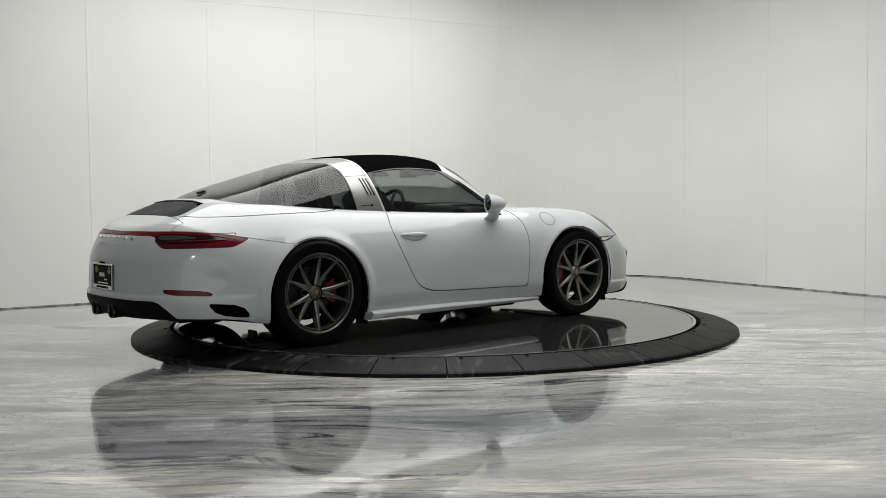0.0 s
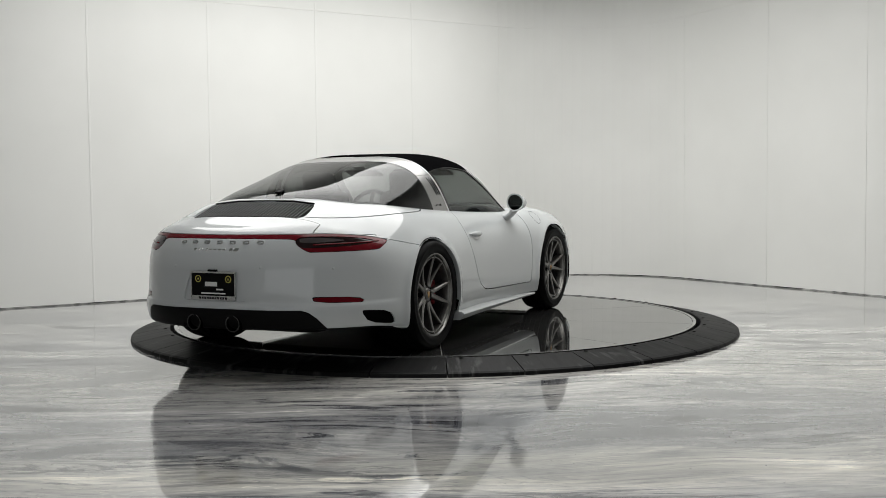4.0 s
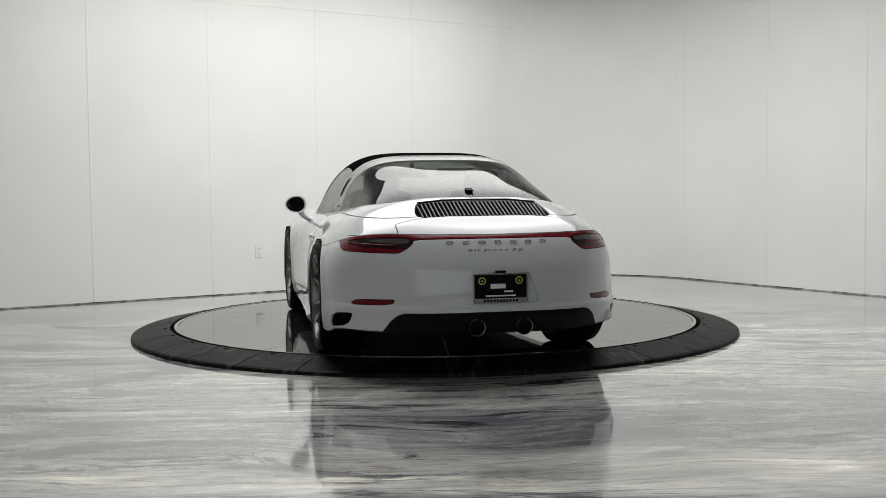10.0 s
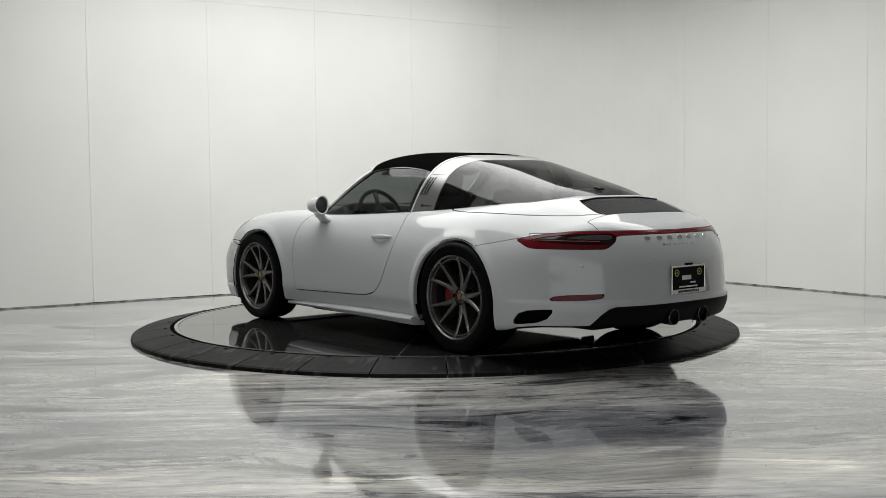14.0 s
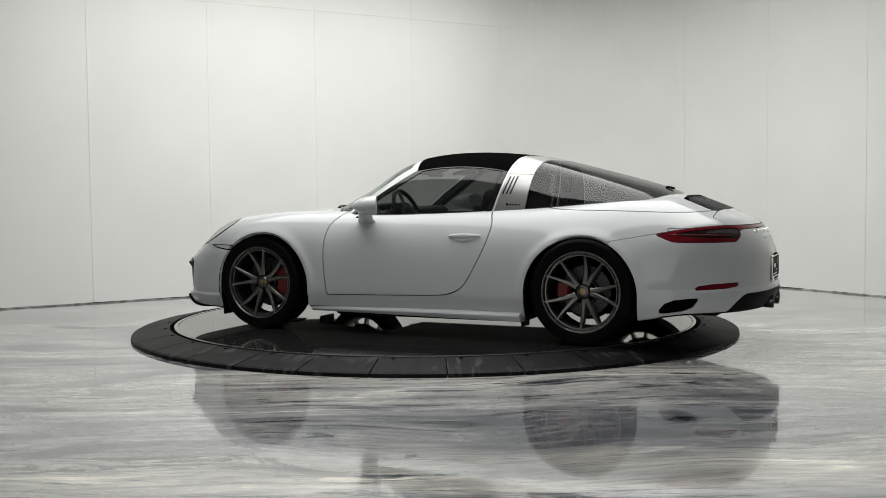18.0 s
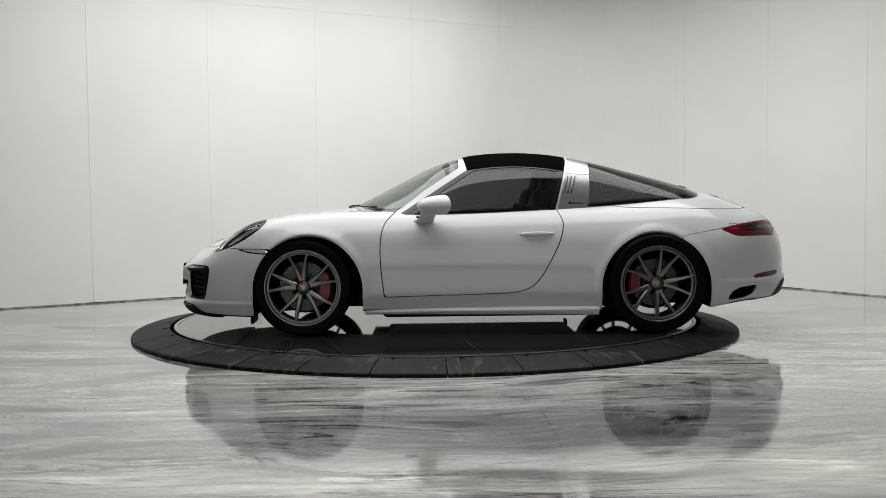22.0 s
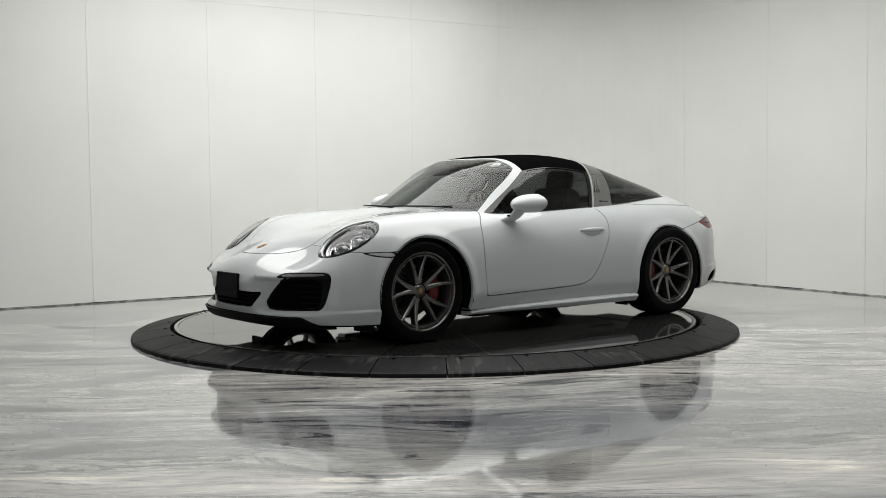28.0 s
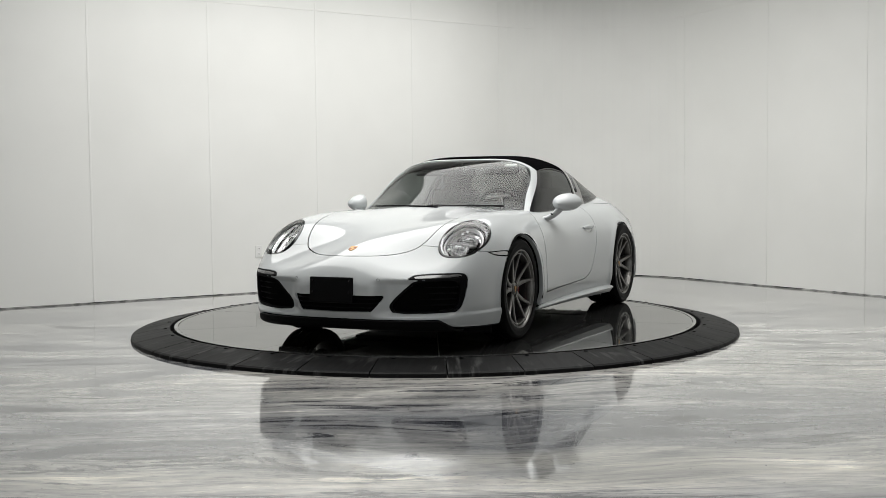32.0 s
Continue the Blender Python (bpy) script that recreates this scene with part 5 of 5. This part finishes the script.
def nose_details():
    # front plate holder
    x = end_of(0, 0.42, 1)
    m = Matrix.Translation((x + 0.004, -0.012, 0.393)) @ Matrix.Rotation(radians(-4), 4, "Y")
    holder = part("plate_holder", box_bm(0.016, 0.308, 0.160, m, 0.006), trim_black, car, "blank black front plate holder")
    for y in (-0.13, 0.13):
        for z in (0.06, -0.012):
            v, f = lathe([(0.0005, 0.003), (0.006, 0.002), (0.007, -0.002)], 10, m @ Matrix.Translation((0.008, y, z)) @ Matrix.Rotation(radians(90), 4, "Y"))
            mesh_object("plate_screw", v, f, gloss_black, holder)
    # badge on the bonnet
    z = top_of(1.94, 0)
    q = facing((1.94, 0.0, z))
    bm = bmesh.new()
    ring = [(-0.024, 0.030), (0, 0.034), (0.024, 0.030), (0.025, 0.005), (0.016, -0.022), (0, -0.036), (-0.016, -0.022), (-0.025, 0.005)]
    a = [bm.verts.new((p, r, 0.004)) for p, r in ring]
    b = [bm.verts.new((p, r, -0.004)) for p, r in ring]
    bm.faces.new(a)
    for i in range(8):
        bm.faces.new((a[i], b[i], b[(i + 1) % 8], a[(i + 1) % 8]))
    bmesh.ops.transform(bm, matrix=q, verts=bm.verts)
    part("bonnet_badge", bm, gold, car, "small gilt shield badge")
    for sx, sy in ((0.012, 0.014), (-0.012, -0.012)):
        part("badge_field", box_bm(0.016, 0.014, 0.002, q @ Matrix.Translation((sx, sy, 0.004))), red_caliper, car)
    for y in (0.297, -0.290):
        z = 0.457
        p = (end_of(y, z, 1), y, z)
        v, f = lathe([(0.0088, 0.0006), (0.0104, 0.0006)], 20, facing(p))
        mesh_object("sensor_ring", v, f, trim_black, car)
        v, f = lathe([(0.0005, 0.002), (0.0085, 0.001)], 16, facing(p))
        mesh_object("park_sensor", v, f, paint, car)
    # slats in the side intakes and the lower grille
    for side in (1, -1):
        for z, y0, y1 in ((0.408, .49, .735), (0.372, .45, .735), (0.336, .41, .73), (0.300, .37, .722)):
            pts = [(end_of(y0 + (y1 - y0) * t, z, 1) - 0.030, side * (y0 + (y1 - y0) * t), z) for t in [i / 8 for i in range(9)]]
            v, f = tube(pts, 0.0065, 6)
            mesh_object("intake_slat", v, f, trim_black, car, "", True)
    for z in (0.340, 0.312, 0.284):
        pts = [(end_of(abs(y), z, 1) - 0.022, y, z) for y in [-0.29 + 0.58 * i / 10 for i in range(11)]]
        v, f = tube(pts, 0.005, 6)
        mesh_object("grille_slat", v, f, trim_black, car, "", True)
    # wipers
    for y0, y1 in ((0.12, -0.50), (0.55, -0.05)):
        pts = []
        for i in range(9):
            y = y0 + (y1 - y0) * i / 8
            x = 0.955 - 0.72 * y * y - 0.01 - 0.03 * math.sin(math.pi * i / 8)
            pts.append((x, y, 0.884 + 0.006 * math.sin(math.pi * i / 8)))
        v, f = tube(pts, [0.009] + [0.0055] * 7 + [0.003], 6)
        mesh_object("wiper", v, f, trim_black, car, "black wiper arm", True)
        v, f = lathe([(0.0005, 0.012), (0.013, 0.010), (0.016, 0.0)], 14, Matrix.Translation((pts[0][0], y0, 0.876)))
        mesh_object("wiper_pivot", v, f, trim_black, car, "", True)
    # cowl under the windscreen
    v, f = [], []
    for i in range(21):
        y = -0.66 + 1.32 * i / 20
        x = 0.985 - 0.72 * y * y
        v += [(x + 0.015, y, top_of(x + 0.015, y) - 0.012), (x - 0.10, y, top_of(x, y) - 0.012)]
    for i in range(20):
        f.append((2 * i, 2 * i + 2, 2 * i + 3, 2 * i + 1))
    mesh_object("cowl", v, f, trim_black, car, "", True)


nose_details()


# ---- cabin inside ----
def soft_block(name, dims, at, turn=(0, 0, 0), bevel=0.05, mat=leather, parent=None, label=""):
    m = Matrix.Translation(at) @ Euler([radians(a) for a in turn]).to_matrix().to_4x4()
    return part(name, box_bm(*dims, m, bevel, 4), mat, parent or car, label, True)


def interior():
    soft_block("cabin_floor", (1.9, 1.3, 0.06), (-0.1, 0, 0.25), bevel=0.01)
    soft_block("dashboard", (0.42, 1.26, 0.20), (0.55, 0, 0.76), (0, 8, 0), 0.07, label="black leather dashboard")
    soft_block("instrument_hood", (0.22, 0.40, 0.08), (0.43, 0.36, 0.86), (0, 10, 0), 0.035)
    soft_block("rear_shelf", (0.75, 1.15, 0.10), (-1.15, 0, 0.80), (0, 4, 0), 0.04)
    soft_block("rear_bulkhead", (0.08, 1.18, 0.42), (-0.80, 0, 0.62), (0, -14, 0), 0.03)
    for side in (1, -1):
        y = side * 0.36
        seat = soft_block("seat", (0.50, 0.46, 0.16), (-0.12, y, 0.42), (0, -8, 0), 0.06, label="black leather sports seat")
        soft_block("backrest", (0.15, 0.44, 0.58), (-0.42, y, 0.72), (0, -16, 0), 0.06, parent=seat)
        for w in (0.2, -0.2):
            soft_block("bolster", (0.13, 0.08, 0.42), (-0.36, y + w, 0.68), (0, -16, 0), 0.035, parent=seat)
        soft_block("headrest", (0.10, 0.25, 0.20), (-0.52, y, 1.045), (0, -12, 0), 0.045, parent=seat)
        soft_block("door_card", (1.05, 0.05, 0.40), (0.05, side * 0.70, 0.60), (0, 0, 0), 0.02)
        soft_block("sun_visor", (0.12, 0.28, 0.02), (0.07, side * 0.30, 1.140), (0, 18, 0), 0.008)
    v, f = [], []
    m = Matrix.Translation((0.26, 0.36, 0.835)) @ Matrix.Rotation(radians(-66), 4, "Y")
    n, k = 36, 10
    for i in range(n):
        a = 2 * math.pi * i / n
        for j in range(k):
            b = 2 * math.pi * j / k
            r = 0.178 + 0.016 * math.cos(b)
            v.append(m @ Vector((r * math.cos(a), r * math.sin(a), 0.016 * math.sin(b))))
    for i in range(n):
        for j in range(k):
            f.append((i * k + j, ((i + 1) % n) * k + j, ((i + 1) % n) * k + (j + 1) % k, i * k + (j + 1) % k))
    wheel = mesh_object("steering_wheel", v, f, leather, car, "black three-spoke steering wheel", True)
    v, f = lathe([(0.0005, 0.03), (0.05, 0.026), (0.065, 0.0), (0.05, -0.03)], 24, m)
    mesh_object("wheel_boss", v, f, leather, wheel, "", True)
    for a in (0, 180, 270):
        part("wheel_spoke", box_bm(0.12, 0.035, 0.014, m @ Matrix.Rotation(radians(a), 4, "Z") @ Matrix.Translation((0.11, 0, 0)), 0.005), silver, wheel)
    soft_block("inner_mirror", (0.03, 0.22, 0.07), (0.20, 0, 1.135), (0, 15, 0), 0.015, mat=trim_black)
    soft_block("mirror_stalk", (0.06, 0.03, 0.05), (0.21, 0, 1.18), (0, 30, 0), 0.01, mat=trim_black)
    part("toll_tag", box_bm(0.03, 0.10, 0.012, Matrix.Translation((0.175, 0.40, 1.185)) @ Matrix.Rotation(radians(35), 4, "Y"), 0.002, 1), white_plain, car, "small white tag inside the windscreen")


interior()


# ---- wall trims and fittings ----
def wall_point(run):
    """Plan point and outward-facing normal (into the room) at a run counted from the start of the rounded corner, left wall negative."""
    arc = math.pi / 2 * TURN_R
    if run < 0:
        p = CORNER + ALONG_L * (TURN_R - run)
        n = ALONG_R
    elif run > arc:
        p = CORNER + ALONG_R * (TURN_R + run - arc)
        n = ALONG_L
    else:
        a = run / TURN_R
        c = CORNER + ALONG_L * TURN_R + ALONG_R * TURN_R
        d = -ALONG_R * math.cos(a) - ALONG_L * math.sin(a)
        p, n = c + d * TURN_R, -d
    return p, n


def wall_frame(run, z):
    p, n = wall_point(run)
    x = Vector((-n.y, n.x, 0))
    return Matrix.Translation((p.x, p.y, z)) @ Matrix((x, (0, 0, 1), (n.x, n.y, 0))).transposed().to_4x4()


PROUD = 0.008


def rail_rise(run):
    """The upper joint climbs a little along the wall past the rounded corner."""
    return 0.060 * min(1.0, max(0.0, (run - 1.7) / 1.6))


def wall_trims():
    trims = thing("wall_joints", "white cover strips over the joints of the wall panels", "trim")
    tagged(trims, kind="structure")
    me = None
    arc = math.pi / 2 * TURN_R
    runs = [-0.01 - 1.207 * k for k in range(0, 9)] + [1.18 + 1.222 * k for k in range(0, 8)]
    for r in runs:
        rise = rail_rise(r)
        for z0, z1 in ((0.03, 3.000 + rise), (3.024 + rise, WALL_H - 0.02)):
            ob = part("joint_strip", box_bm(0.018, z1 - z0, 0.0035, wall_frame(r, (z0 + z1) / 2) @ Matrix.Translation((0, 0, PROUD + 0.0014)), 0.001, 1), wall_white, trims)
    wall = bpy.data.objects["wall_north"]
    cuts = sorted(runs)
    for r0, r1 in zip(cuts, cuts[1:]):
        for upper in (False, True):
            v, f = [], []
            n = 10 if r1 > 0 and r0 < arc else 2
            for i in range(n + 1):
                r = r0 + 0.0015 + (r1 - r0 - 0.003) * i / n
                p, d = wall_point(r)
                z0, z1 = (3.018 + rail_rise(r), WALL_H - 0.01) if upper else (0.014, 3.006 + rail_rise(r))
                for k, z in ((0.0, z0), (PROUD, z0), (PROUD, z1), (0.0, z1)):
                    v.append((p.x + d.x * k, p.y + d.y * k, z))
            for i in range(n):
                for j in range(3):
                    f.append((4 * i + j, 4 * i + 4 + j, 4 * i + 5 + j, 4 * i + 1 + j))
            f += [(0, 1, 2, 3), tuple(4 * n + j for j in (3, 2, 1, 0))]
            mesh_object("panel", v, f, wall_white, wall)
    v, f = [], []
    steps = [-9.8 + 0.2 * k for k in range(0, 49)] + [arc * k / 24 for k in range(0, 25)] + [arc + 0.2 * k for k in range(1, 46)]
    for r in steps:
        p, n = wall_point(r)
        for d, z in ((0.0, 3.000), (PROUD + 0.004, 3.003), (PROUD + 0.004, 3.021), (0.0, 3.024)):
            v.append((p.x + n.x * d, p.y + n.y * d, z + rail_rise(r)))
    for i in range(len(steps) - 1):
        for j in range(3):
            f.append((4 * i + j, 4 * i + 4 + j, 4 * i + 5 + j, 4 * i + 1 + j))
    mesh_object("joint_rail", v, f, wall_white, trims)
    # dark uneven gap along the foot of the wall, with beads of sealant
    v, f = [], []
    rng = random.Random(4)
    for r in steps:
        p, n = wall_point(r)
        for d, z in ((PROUD + 0.001, 0.002), (PROUD + 0.001, 0.009 + rng.uniform(-0.006, 0.006))):
            v.append((p.x + n.x * d, p.y + n.y * d, z))
    for i in range(len(steps) - 1):
        f.append((2 * i, 2 * i + 2, 2 * i + 3, 2 * i + 1))
    base = mesh_object("baseboard", v, f, gap_grey)
    tagged(base, "dark worn gap along the foot of the wall", "baseboard", kind="structure")


gap_grey = grain(material("wall_foot", (0.12, 0.12, 0.12), 0.8), 9, (0.02, 0.02, 0.02), (0.60, 0.60, 0.58), 6)
wall_trims()


def outlet(run, z, tall, category):
    ob = thing("wall_outlet", "white plastic power outlet on the white wall", category)
    m = wall_frame(run, z) @ Matrix.Translation((0, 0, PROUD))
    ob.matrix_world = m
    part("plate", box_bm(0.075, tall, 0.008, Matrix.Translation((0, 0, 0.004)), 0.003), white_plain, ob)
    for y in (-0.028, 0.028):
        part("socket", box_bm(0.036, 0.030, 0.003, Matrix.Translation((0, y, 0.0095)), 0.001, 1), white_plain, ob)
        for x in (-0.007, 0.007):
            part("slot", box_bm(0.003, 0.010, 0.001, Matrix.Translation((x, y + 0.003, 0.0115))), void_black, ob)


outlet(-3.126, 0.438, 0.125, "outlet")


# ---- turning ----
def motions():
    rows_car, rows_disc = [], []
    for k, deg in enumerate(HEADING):
        a = radians(deg)
        x = CAR_SHIFT[0] * math.cos(a) - CAR_SHIFT[1] * math.sin(a)
        y = CAR_SHIFT[0] * math.sin(a) + CAR_SHIFT[1] * math.cos(a)
        rows_car.append((k * 0.5, pose(x, y, TABLE_Z, 0, 0, deg)))
        rows_disc.append((k * 0.5, pose(0, 0, 0, 0, 0, deg)))
    walk(car, rows_car)
    walk(table_disc, rows_disc)


motions()
